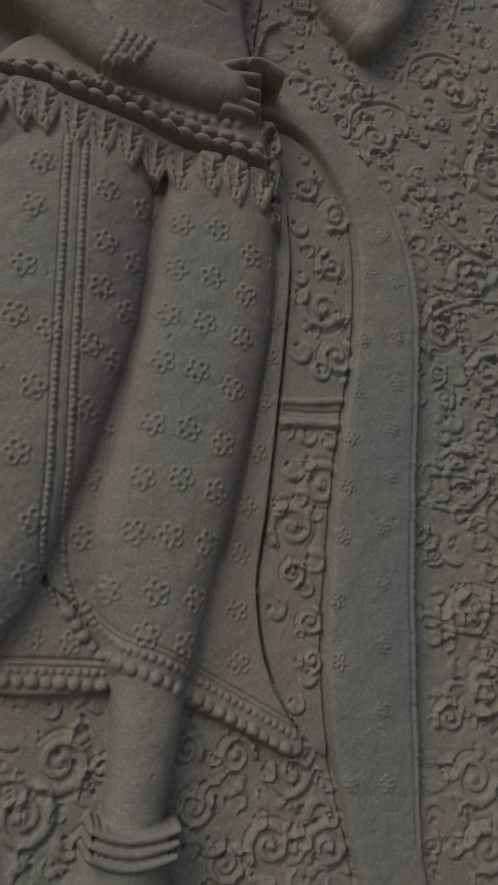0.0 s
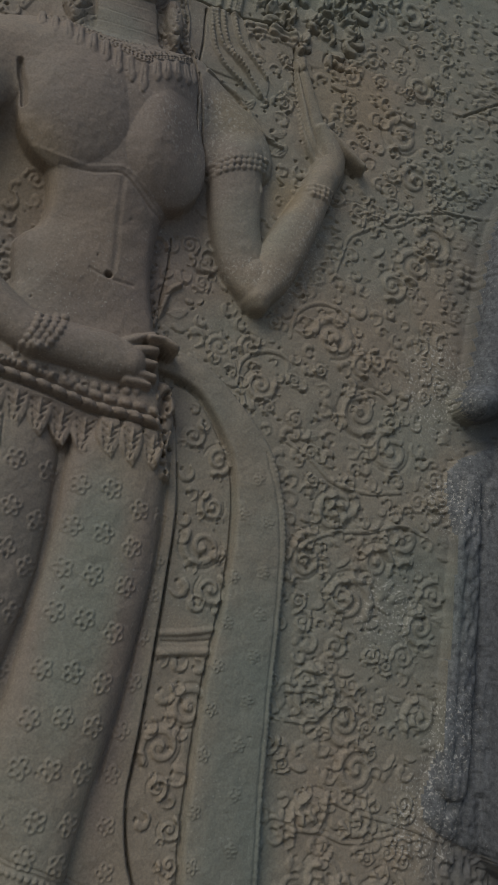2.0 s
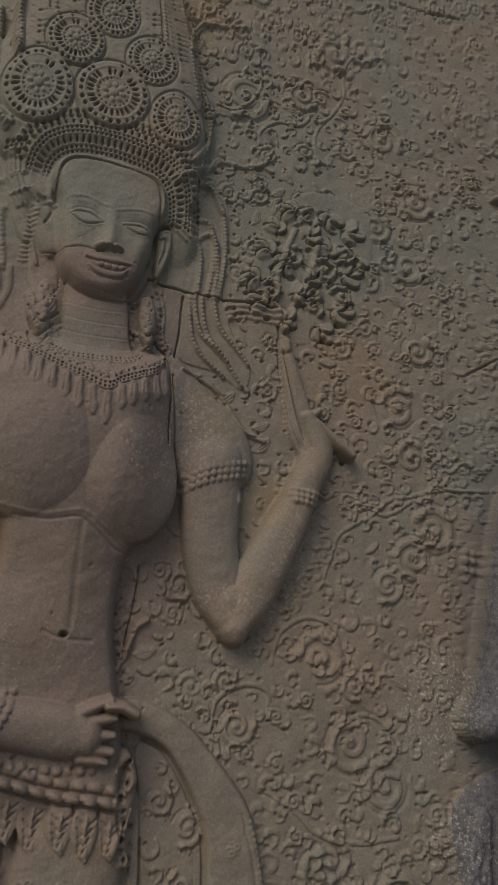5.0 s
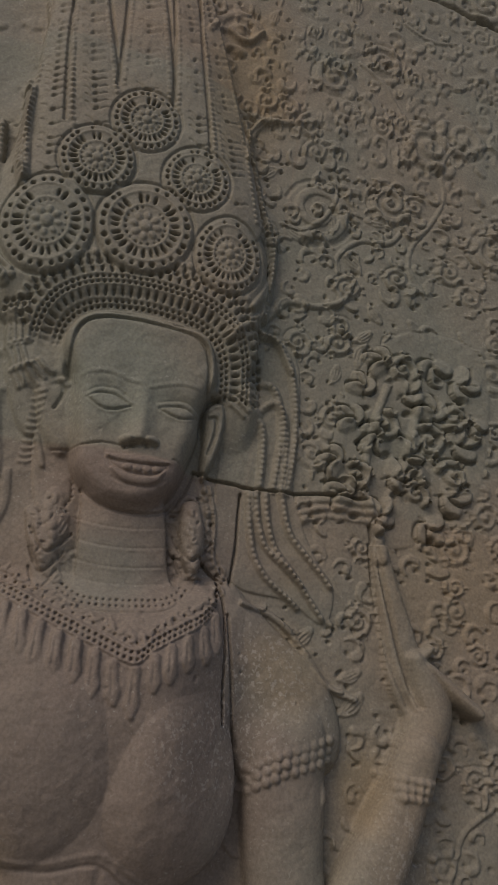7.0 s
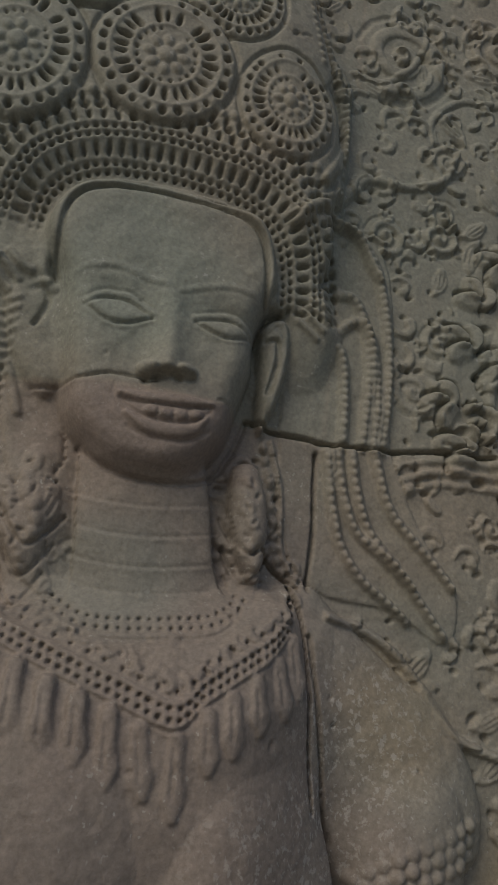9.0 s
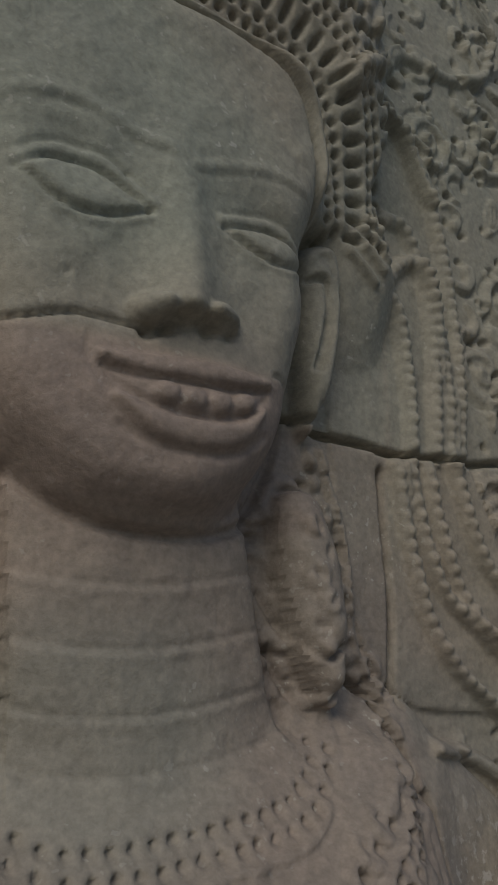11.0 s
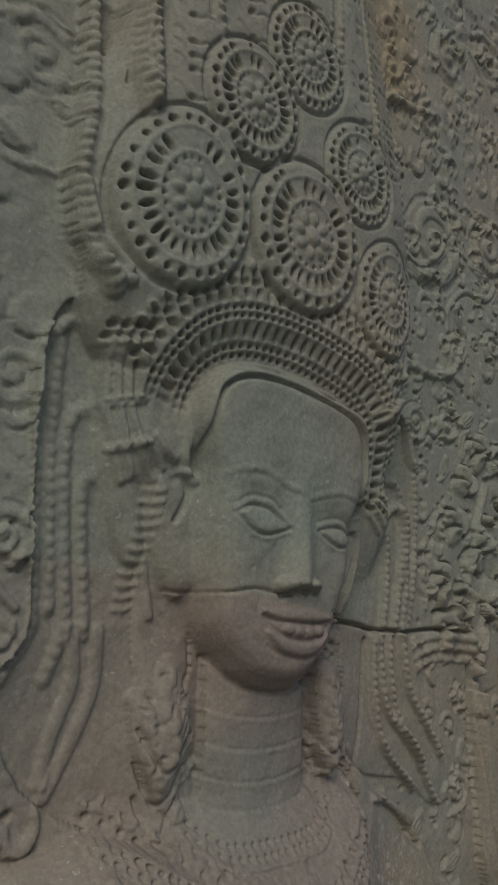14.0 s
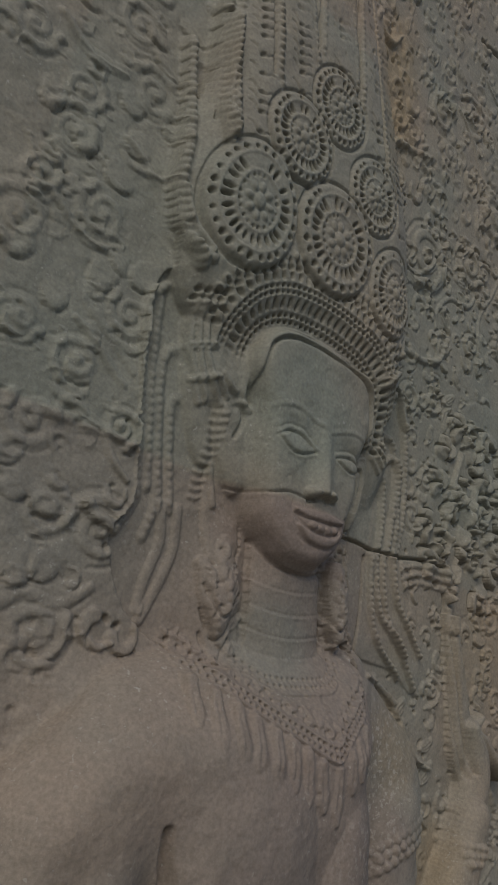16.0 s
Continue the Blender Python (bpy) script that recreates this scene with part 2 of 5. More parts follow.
def rosette(x, z, r, height):
    """An incised flower: five looped petals round a button."""
    start = rng.random() * 6
    dot(x, z, r * 1.15, r * 1.15, -height * 0.5, power=6.0)
    for k in range(5):
        a = start + k * 1.2566
        px, pz = x + 0.62 * r * math.cos(a), z + 0.62 * r * math.sin(a)
        dot(px, pz, 0.43 * r, 0.43 * r, height * 1.7, a, power=4.0)
        dot(px, pz, 0.24 * r, 0.24 * r, -2.2 * height, a)
    dot(x, z, 0.27 * r, 0.27 * r, height * 1.6)
    dot(x, z, 0.12 * r, 0.12 * r, -1.5 * height)


def spiral(x, z, r, start, hand, turns=1.6, width=0.17, height=0.0026, who=None):
    """A scroll that winds in from its stalk to a drilled bud, with curled lobes outside it."""
    pts = []
    for k in range(15):
        q = k / 14
        a, rad = start + hand * q * turns * 6.283, r * (1 - 0.84 * q)
        pts.append((x + rad * math.cos(a), z + rad * math.sin(a), r * width * (1.05 - 0.35 * q)))
    line(pts, r * width, height, who, per=3, flat=3.0)
    dot(x, z, 0.22 * r, 0.22 * r, height * 1.1, 0, who)
    a = [start + hand * q * 0.6 for q in range(9)]
    line([(x + (1.27 - 0.03 * q) * r * math.cos(v), z + (1.27 - 0.03 * q) * r * math.sin(v)) for q, v in enumerate(a)], r * 0.09, -height * 0.6, per=2)
    dot(x + 0.5 * r * math.cos(start + 2.2), z + 0.5 * r * math.sin(start + 2.2), 0.11 * r, 0.17 * r, -height * 1.6, start)
    for k in range(3):
        a = start + hand * (0.3 + k * 1.5)
        comma(x + 1.15 * r * math.cos(a), z + 1.15 * r * math.sin(a), 0.4 * r, a + hand * 0.9, hand, height * 0.85, who)


def comma(x, z, size, turn, hand, height=0.002, who=None):
    """A curled lobe: thin at its tail, swollen at its head, with a drilled eye inside the curl."""
    pts = []
    for k in range(7):
        q = k / 6
        a, rad = turn + hand * q * 3.5, size * (1 - 0.5 * q)
        pts.append((x + rad * math.cos(a), z + rad * math.sin(a), size * (0.1 + 0.3 * q ** 0.7)))
    line(pts, size * 0.4, height, who, per=2, flat=4.0)
    a = turn + hand * 4.9
    dot(x + 0.55 * size * math.cos(a), z + 0.55 * size * math.sin(a), size * 0.2, size * 0.3, -height * 1.7, a)
    # the lower lip is cut under
    low = [(u + 0.26 * size, v - w - 0.06 * size) for u, v, w in pts[2:6]]
    line(low, size * 0.11, -height * 0.9, per=2)


def leaf(x, z, size, turn, height=0.0035, who=None):
    """A hooked leaf: a swollen blade with a cut on its inner side."""
    c, n = math.cos(turn), math.sin(turn)
    pts = [(x + size * (c * u - n * v), z + size * (n * u + c * v), size * w) for u, v, w in
           ((-1.0, 0.0, 0.12), (-0.3, 0.26, 0.34), (0.45, 0.12, 0.36), (0.75, -0.4, 0.2), (0.45, -0.62, 0.1))]
    line(pts, size * 0.4, height, who, per=2, flat=3.0)
    dot(x + size * (0.3 * c + 0.32 * n), z + size * (0.3 * n - 0.32 * c), size * 0.3, size * 0.2, -height * 1.5, turn)


def mound(x, z, rx, rz, height, turn=0.0, who=None):
    """A petal that swells towards a sharp lower lip."""
    s, xx, zz = window([(x, z)], max(rx, rz))
    if H[s].size == 0:
        return
    c, n = math.cos(turn), math.sin(turn)
    u, v = ((xx - x) * c + (zz - z) * n) / rx, (-(xx - x) * n + (zz - z) * c) / rz
    q = u * u + v * v
    rise = np.where(q < 1, height * (0.62 - 0.38 * v) * np.sqrt(np.clip(1 - q**4, 0, 1)) * np.clip((1.02 - v) / 0.7, 0, 1), 0)
    H[s] += rise
    under = np.hypot(u, v + 0.12)
    H[s] -= np.where((q >= 1) & (v < -0.2), height * 0.8 * np.clip(1 - (under - 1) / 0.3, 0, 1), 0)
    if who is not None:
        WHO[s] = np.where(q < 1, who, WHO[s])


def frond(x, z, size, turn, height=0.003, who=None):
    """A flame-shaped leaf, ribbed by three cuts."""
    c, n = math.cos(turn), math.sin(turn)
    at = lambda u, v: (x + size * (c * u - n * v), z + size * (n * u + c * v))
    line([(*at(-0.9, 0), size * 0.3), (*at(-0.1, 0.08), size * 0.55), (*at(0.6, 0), size * 0.3), (*at(1.1, -0.25), size * 0.07)], size * 0.55, height, who, per=3, flat=4.0)
    for v in (-0.22, 0.05, 0.3):
        line([at(-0.6, v), at(0.1, v * 1.1), at(0.6, v * 0.4)], size * 0.08, -height * 0.7, per=2)
    dot(*at(0.9, -0.5), size * 0.22, size * 0.15, -height * 1.8, turn)


# ground of the wall: slightly uneven
for n in range(40):
    dot(rng.uniform(-0.5, 0.85), rng.uniform(0.6, 2.7), rng.uniform(0.05, 0.15), rng.uniform(0.05, 0.2), rng.uniform(-0.003, 0.003), rng.random() * 3, power=1.4)

# ---- scrollwork of the ground ----
CARVED = 10
scrolls = 0


def scroll_piece(fn, *args, **more):
    global scrolls
    fn(*args, **more, who=CARVED + scrolls)
    scrolls += 1


# large scrolls in the field between the two figures
for x, z, r in [(0.32, 1.257, 0.0209), (0.416, 1.239, 0.0273), (0.383, 1.206, 0.0197), (0.35, 1.157, 0.0275), (0.451, 1.138, 0.0198), (0.466, 1.177, 0.0180), (0.358, 1.021, 0.0226), (0.458, 1.033, 0.0207), (0.38, 0.971, 0.0238), (0.326, 0.918, 0.0217), (0.385, 0.921, 0.0183), (0.345, 0.859, 0.0227), (0.422, 0.827, 0.0290), (0.343, 1.390, 0.0262), (0.391, 1.349, 0.0249), (0.205, 1.393, 0.0181), (0.295, 1.476, 0.0263), (0.405, 1.612, 0.0235), (0.433, 1.651, 0.0271), (0.373, 1.573, 0.0192), (0.118, 1.533, 0.0182), (0.286, 1.193, 0.0190)]:
    scroll_piece(spiral, x, z, r * 1.08, rng.random() * 6.3, rng.choice((-1, 1)))
for x, z, r in [(0.102, 2.199, 0.0323), (0.182, 2.234, 0.0217), (0.223, 2.326, 0.0272), (0.264, 2.351, 0.0261), (0.158, 2.427, 0.0200), (0.283, 2.571, 0.0265), (0.101, 2.381, 0.0225), (-0.014, 2.403, 0.0280), (0.31, 2.204, 0.0266), (0.312, 2.058, 0.0210), (0.369, 2.120, 0.0247), (0.31, 1.970, 0.0203), (0.366, 2.012, 0.0237), (0.39, 1.891, 0.0201), (0.369, 1.803, 0.0258), (0.392, 1.740, 0.0215), (0.245, 1.990, 0.0202), (0.263, 1.905, 0.0170)]:
    scroll_piece(spiral, x, z, r * 1.08, rng.random() * 6.3, rng.choice((-1, 1)))
for x, z, r in [(-0.3, 1.989, 0.0191), (-0.249, 2.022, 0.0174), (-0.284, 2.065, 0.0172), (-0.21, 1.966, 0.0159), (-0.194, 1.823, 0.0205), (-0.217, 1.757, 0.0189), (-0.281, 1.929, 0.0141), (-0.26, 2.174, 0.0170), (-0.328, 2.116, 0.0168), (-0.285, 2.097, 0.0158), (-0.197, 1.890, 0.0128), (-0.254, 1.875, 0.0172), (-0.239, 1.919, 0.0148), (-0.231, 1.826, 0.0156), (-0.237, 2.131, 0.0190), (-0.296, 2.025, 0.0140)]:
    scroll_piece(spiral, x, z, r * 1.08, rng.random() * 6.3, rng.choice((-1, 1)))
for x, z, r in [(-0.024, 0.781, 0.0203), (-0.046, 0.741, 0.0197), (0.083, 0.752, 0.0137), (0.163, 0.780, 0.0172), (0.114, 0.791, 0.0141), (0.072, 0.793, 0.0120), (0.148, 0.725, 0.0167), (0.197, 0.725, 0.0171), (0.112, 0.712, 0.0136), (0.329, 1.269, 0.0205), (0.34, 1.160, 0.0175), (0.332, 0.927, 0.0183), (0.314, 1.047, 0.0268), (0.342, 0.852, 0.0190), (0.332, 0.781, 0.0205), (0.344, 0.727, 0.0201), (0.291, 1.211, 0.0175)]:
    scroll_piece(spiral, x, z, r * 1.08, rng.random() * 6.3, rng.choice((-1, 1)))
# stalks of the larger vines, with lobes to both sides of them
VINES = [
    [(0.286, 1.557), (0.297, 1.600), (0.306, 1.626), (0.342, 1.653), (0.365, 1.677), (0.400, 1.691), (0.436, 1.706), (0.507, 1.718)],
    [(0.236, 1.462), (0.242, 1.497), (0.271, 1.519), (0.303, 1.515), (0.321, 1.484)],
    [(0.318, 1.362), (0.325, 1.403), (0.359, 1.422), (0.387, 1.409), (0.402, 1.379)],
    [(0.242, 1.335), (0.281, 1.315), (0.313, 1.294), (0.360, 1.289), (0.408, 1.298)],
    [(0.275, 1.166), (0.278, 1.206), (0.319, 1.233), (0.365, 1.241), (0.411, 1.256), (0.452, 1.249)],
    [(0.284, 1.018), (0.319, 1.018), (0.338, 1.041), (0.316, 1.051), (0.285, 1.048)],
    [(0.282, 0.925), (0.297, 0.908), (0.338, 0.905), (0.381, 0.895), (0.438, 0.909)],
    [(0.331, 0.968), (0.348, 0.940), (0.392, 0.925), (0.445, 0.915), (0.499, 0.899)],
    [(0.321, 1.639), (0.327, 1.667), (0.362, 1.658), (0.396, 1.682)],
    [(0.486, 1.713), (0.449, 1.709), (0.425, 1.718), (0.410, 1.739), (0.399, 1.762)],
    [(0.177, 1.390), (0.180, 1.419), (0.208, 1.437), (0.234, 1.433), (0.241, 1.406)],
    [(0.021, 2.232), (0.014, 2.255), (0.022, 2.283), (0.042, 2.304), (0.065, 2.304), (0.086, 2.288), (0.115, 2.291)],
    [(0.133, 2.132), (0.131, 2.152), (0.153, 2.177), (0.185, 2.183), (0.203, 2.210)],
    [(0.066, 2.171), (0.091, 2.172), (0.113, 2.196), (0.122, 2.229), (0.113, 2.255)],
    [(0.285, 2.341), (0.253, 2.333), (0.239, 2.298), (0.245, 2.261), (0.232, 2.223), (0.214, 2.192), (0.210, 2.158), (0.228, 2.132)],
    [(0.130, 2.414), (0.160, 2.392), (0.191, 2.349), (0.230, 2.302)],
    [(0.156, 2.523), (0.180, 2.496), (0.218, 2.484), (0.247, 2.492)],
    [(-0.312, 2.138), (-0.296, 2.129), (-0.278, 2.128), (-0.262, 2.131)],
    [(-0.295, 2.028), (-0.277, 2.010), (-0.258, 2.002), (-0.240, 2.000)],
    [(-0.256, 1.969), (-0.239, 1.954), (-0.219, 1.944), (-0.199, 1.929)],
    [(-0.246, 1.896), (-0.224, 1.890), (-0.206, 1.886)],
    [(-0.243, 1.768), (-0.228, 1.777), (-0.206, 1.776), (-0.190, 1.789)],
]
for stalk in VINES:
    wide = 0.003 if stalk[0][0] > 0 else 0.0038
    line(stalk, wide * 0.9, 0.0018, CARVED + scrolls)
    line([(x + 0.5 * wide, z - 1.3 * wide) for x, z in stalk], 0.0012, -0.0012)
    for n, (x, z, a) in enumerate(along(stalk, 0.021)):
        hand = 1 if n % 2 else -1
        comma(x + 0.011 * math.sin(a) * hand, z - 0.011 * math.cos(a) * hand, rng.uniform(0.006, 0.01), a - hand * 1.2, hand, 0.0021, CARVED + scrolls)
    scrolls += 1
# broad single leaves left of the headdress
for x, z in [(-0.254, 1.836), (-0.231, 1.833), (-0.237, 1.794), (-0.220, 1.799), (-0.263, 1.853), (-0.237, 2.085), (-0.250, 2.114), (-0.303, 2.080), (-0.273, 2.067), (-0.245, 2.055), (-0.236, 1.985), (-0.207, 1.997), (-0.264, 1.953), (-0.279, 1.929), (-0.233, 1.917), (-0.208, 1.759)]:
    scroll_piece(mound, x, z, rng.uniform(0.009, 0.014), rng.uniform(0.011, 0.016), 0.0036, rng.uniform(-1.0, 0.2))
# smaller curled lobes, fronds and drilled eyes fill the rest
def free(x, z):
    return WHO[min(np.searchsorted(ZS, z), len(ZS) - 1), min(np.searchsorted(XS, x), len(XS) - 1)] == WALL


cell = 0.0235
for kz in range(int(2.14 / cell)):
    for kx in range(int(1.21 / cell)):
        x, z = -0.43 + (kx + rng.uniform(0.15, 0.85)) * cell, 0.6 + (kz + rng.uniform(0.15, 0.85)) * cell
        if not free(x, z):
            continue
        pick, size, turn = rng.random(), rng.uniform(0.007, 0.0125), rng.random() * 6.3
        tall, hand = rng.uniform(0.0014, 0.0026), rng.choice((-1, 1))
        if x < -0.12:
            if pick < 0.16:
                mound(x, z, size * rng.uniform(0.8, 1.4), size * rng.uniform(0.6, 1.0), rng.uniform(0.0028, 0.0042), rng.uniform(-1.1, 0.3))
            elif pick < 0.3:
                comma(x, z, size * 1.1, turn, hand, 0.003)
            continue
        if pick < 0.46:
            comma(x, z, size, turn, hand, tall)
        elif pick < 0.6:
            mound(x, z, size * rng.uniform(0.5, 1.1), size * rng.uniform(0.35, 0.6), rng.uniform(0.0018, 0.003), rng.uniform(-1.0, 1.0))
        elif pick < 0.72:
            frond(x, z, size * 1.1, turn, tall)
        elif pick < 0.86:
            if scrolls < 240:
                scroll_piece(spiral, x, z, size * 1.25, turn, hand, height=tall)
            else:
                spiral(x, z, size * 1.25, turn, hand, height=tall)
        if rng.random() < 0.6:
            dot(x + rng.uniform(-0.012, 0.012), z - size * 0.9, rng.uniform(0.0014, 0.0024), rng.uniform(0.0025, 0.0045), -0.004, rng.uniform(0.6, 2.4))
# the ground comes forward a little beside the crown
H += 0.009 * np.clip((0.05 - XS[None, :]) / 0.2, 0, 1) * np.clip((ZS[:, None] - 1.6) / 0.3, 0, 1)

# ---- the carved woman: sash, skirt, legs, belt, torso, arms, head, crown ----
# scroll-filled strip beside the skirt
slab([(0.099, 1.364), (0.135, 1.357), (0.17, 1.321), (0.19, 1.267), (0.195, 1.213), (0.194, 1.138), (0.186, 1.055), (0.183, 0.977), (0.184, 0.880), (0.194, 0.803), (0.181, 0.798), (0.148, 0.836), (0.13, 0.876), (0.12, 0.926), (0.122, 0.965), (0.125, 1.045), (0.127, 1.126), (0.126, 1.222), (0.112, 1.308)], 0.003, 0.002, cut=True)
for x, z, r, start, hand in [(0.161, 1.191, 0.0221, 2.5, 1), (0.177, 1.146, 0.0175, 1, -1), (0.171, 1.021, 0.0209, 0.4, 1), (0.146, 0.980, 0.0214, 4, -1), (0.166, 1.236, 0.0146, 2, 1), (0.132, 1.313, 0.0137, 1, -1), (0.166, 1.291, 0.0171, 4.4, 1), (0.168, 0.902, 0.0120, 1.2, -1), (0.173, 0.870, 0.0109, 3, 1), (0.149, 0.941, 0.0111, 5, 1)]:
    spiral(x, z, r, start, hand, 1.5, 0.17, 0.0024)
for x, z, r, a in [(0.129, 1.269, 0.0123, 1), (0.139, 1.248, 0.0100, 5), (0.136, 1.218, 0.0099, 3), (0.178, 1.186, 0.0111, 1), (0.142, 1.145, 0.0140, 3.6), (0.162, 1.129, 0.0119, 0.4), (0.185, 1.125, 0.0076, 2), (0.134, 1.067, 0.0094, 5), (0.153, 1.065, 0.0116, 0.3), (0.175, 1.063, 0.0106, 2), (0.142, 1.032, 0.0135, 1), (0.132, 0.995, 0.0092, 4), (0.169, 0.955, 0.0132, 4.4), (0.149, 0.943, 0.0121, 5), (0.137, 0.909, 0.0119, 1.6), (0.163, 0.930, 0.0091, 4), (0.16, 0.833, 0.0097, 1), (0.171, 0.856, 0.0098, 3), (0.129, 1.344, 0.0080, 2), (0.142, 1.328, 0.0092, 0)]:
    comma(x, z, r * 0.85, a, 1 if a > 2.5 else -1, 0.0022)
line([(0.126, 1.093), (0.156, 1.097), (0.187, 1.104)], 0.0035, 0.003)
line([(0.128, 1.074), (0.158, 1.077), (0.185, 1.080)], 0.0045, 0.004)
line([(0.131, 1.085), (0.157, 1.087), (0.184, 1.092)], 0.002, -0.002)
# long shawl end
slab([(0.074, 1.379), (0.1, 1.374), (0.131, 1.361), (0.163, 1.323), (0.185, 1.279), (0.194, 1.209), (0.192, 1.135), (0.184, 1.052), (0.182, 0.976), (0.183, 0.880), (0.193, 0.805), (0.206, 0.758), (0.223, 0.701), (0.237, 0.671), (0.29, 0.671), (0.281, 0.729), (0.274, 0.817), (0.268, 0.911), (0.264, 1.011), (0.263, 1.120), (0.26, 1.206), (0.249, 1.264), (0.228, 1.315), (0.195, 1.351), (0.153, 1.387), (0.11, 1.406), (0.080, 1.407)], 0.0095, 0.005, cut=True, dome=0.003, reach=0.03)
line([(0.103, 1.371), (0.132, 1.357), (0.163, 1.318), (0.184, 1.275), (0.192, 1.208), (0.191, 1.134), (0.183, 1.052), (0.18, 0.975), (0.181, 0.880), (0.192, 0.805), (0.205, 0.758), (0.222, 0.701)], 0.0022, -0.004)
beads([(0.228, 1.312), (0.249, 1.258), (0.259, 1.200), (0.262, 1.119), (0.263, 1.011), (0.267, 0.911), (0.273, 0.817), (0.28, 0.729)], 0.0062, 0.0028, 0.0026)
line([(0.22, 1.310), (0.241, 1.256), (0.251, 1.198), (0.255, 1.118), (0.256, 1.010), (0.26, 0.910), (0.266, 0.817), (0.273, 0.729)], 0.0014, -0.002)
for x, z in [(0.215, 1.276), (0.232, 1.229), (0.199, 1.163), (0.234, 1.172), (0.199, 1.113), (0.236, 1.126), (0.194, 1.067), (0.234, 1.081), (0.193, 1.022), (0.233, 1.034), (0.229, 0.989), (0.191, 0.977), (0.232, 0.941), (0.189, 0.921), (0.234, 0.887), (0.194, 0.871), (0.21, 0.775), (0.243, 0.776), (0.235, 0.834), (0.203, 1.234)]:
    rosette(x, z, 0.0075, 0.0012)
# skirt cloth behind the legs, with its pointed corner
slab([(0.072, 1.325), (0.106, 1.322), (0.118, 1.277), (0.126, 1.219), (0.125, 1.124), (0.124, 1.044), (0.12, 0.964), (0.119, 0.926), (0.128, 0.876), (0.146, 0.837), (0.169, 0.805), (0.16, 0.792), (0.135, 0.801), (0.1, 0.815), (0.067, 0.826), (0.006, 0.847), (-0.039, 0.888), (-0.073, 0.968), (-0.101, 1.157), (-0.102, 1.287)], 0.009, 0.004, cut=True)
slab([(-0.122, 0.914), (-0.049, 0.909), (-0.000, 0.860), (0.002, 0.833), (-0.108, 0.833)], 0.009, 0.004, cut=True)
line([(0.118, 1.277), (0.125, 1.219), (0.125, 1.124), (0.123, 1.044), (0.12, 0.964), (0.118, 0.926), (0.128, 0.876), (0.142, 0.841)], 0.0018, -0.004)
# legs
limb([(-0.091, 1.249, 0.0805), (-0.091, 1.146, 0.0806), (-0.094, 1.050, 0.0675), (-0.1, 0.983, 0.0576), (-0.101, 0.919, 0.0441), (-0.107, 0.883, 0.0333)], 0.03, 0.004, full=2.3)
limb([(0.050, 1.268, 0.054), (0.052, 1.175, 0.056), (0.045, 1.09, 0.0565), (0.037, 1.02, 0.056), (0.029, 0.96, 0.055), (0.030, 0.91, 0.046), (0.034, 0.868, 0.037)], 0.028, 0.004, full=2.5)
line([(0.108, 1.273), (0.111, 1.196), (0.105, 1.110), (0.097, 1.020), (0.086, 0.945)], 0.0025, -0.003)
limb([(0.034, 0.862, 0.031), (0.036, 0.802, 0.0275), (0.034, 0.746, 0.0235), (0.034, 0.694, 0.0255)], 0.028, 0.004, full=2.3)
for w in (0, 1, 2):
    limb([(x, z - 0.009 * w, r) for x, z, r in [(0.002, 0.742, 0.0037), (0.016, 0.738, 0.0046), (0.033, 0.736, 0.0046), (0.050, 0.739, 0.0046), (0.065, 0.744, 0.0038)]], 0.008, 0.03)
limb([(0.031, 0.709, 0.0343), (0.032, 0.680, 0.0413)], 0.03, 0.004)
for x, z in [(0.014, 1.231), (0.047, 1.231), (0.080, 1.215), (0.014, 1.188), (0.046, 1.185), (0.078, 1.175), (0.012, 1.145), (0.043, 1.142), (0.078, 1.135), (0.012, 1.102), (0.042, 1.098), (0.074, 1.088), (0.010, 1.047), (0.040, 1.047), (0.071, 1.039), (0.038, 1.005), (0.069, 0.998), (0.007, 1.001), (0.035, 0.957), (0.006, 0.957), (0.067, 0.955), (-0.031, 0.950), (-0.008, 0.910), (0.029, 0.912), (0.062, 0.909), (0.025, 0.880), (0.058, 0.874), (-0.030, 0.999), (-0.027, 1.044)]:
    rosette(x, z, 0.011, 0.0011)
for x, z in [(-0.053, 1.244), (-0.018, 1.239), (-0.048, 1.197), (-0.020, 1.187), (-0.046, 1.156), (-0.021, 1.141), (-0.048, 1.105), (-0.025, 1.095), (-0.046, 1.051), (-0.11, 1.161), (-0.11, 1.118), (-0.082, 1.110), (-0.087, 1.061), (-0.091, 1.007), (-0.070, 0.956), (-0.069, 0.915), (-0.11, 1.255), (-0.11, 1.215), (-0.123, 1.074), (-0.12, 1.029)]:
    rosette(x, z, 0.011, 0.0011)
for x, z in [(0.107, 1.215), (0.11, 1.167), (0.11, 1.131), (0.107, 1.087), (0.106, 1.041), (0.101, 0.994), (0.099, 0.952), (0.101, 0.905), (0.107, 0.863), (-0.058, 0.870), (-0.030, 0.868)]:
    rosette(x, z, 0.0095, 0.001)
# beaded border down the front of the skirt and round its hem
front = [(-0.084, 1.287), (-0.080, 1.239), (-0.075, 1.188), (-0.069, 1.123), (-0.063, 1.057), (-0.057, 0.998), (-0.055, 0.959), (-0.050, 0.925), (-0.037, 0.895)]
for shift in (-0.011, -0.004, 0.004, 0.011):
    line([(x + shift, z) for x, z in front], 0.0011, -0.0016)
beads([(x - 0.0075, z) for x, z in front], 0.0055, 0.0026, 0.003)
beads([(x + 0.0075, z) for x, z in front], 0.0055, 0.0026, 0.003)
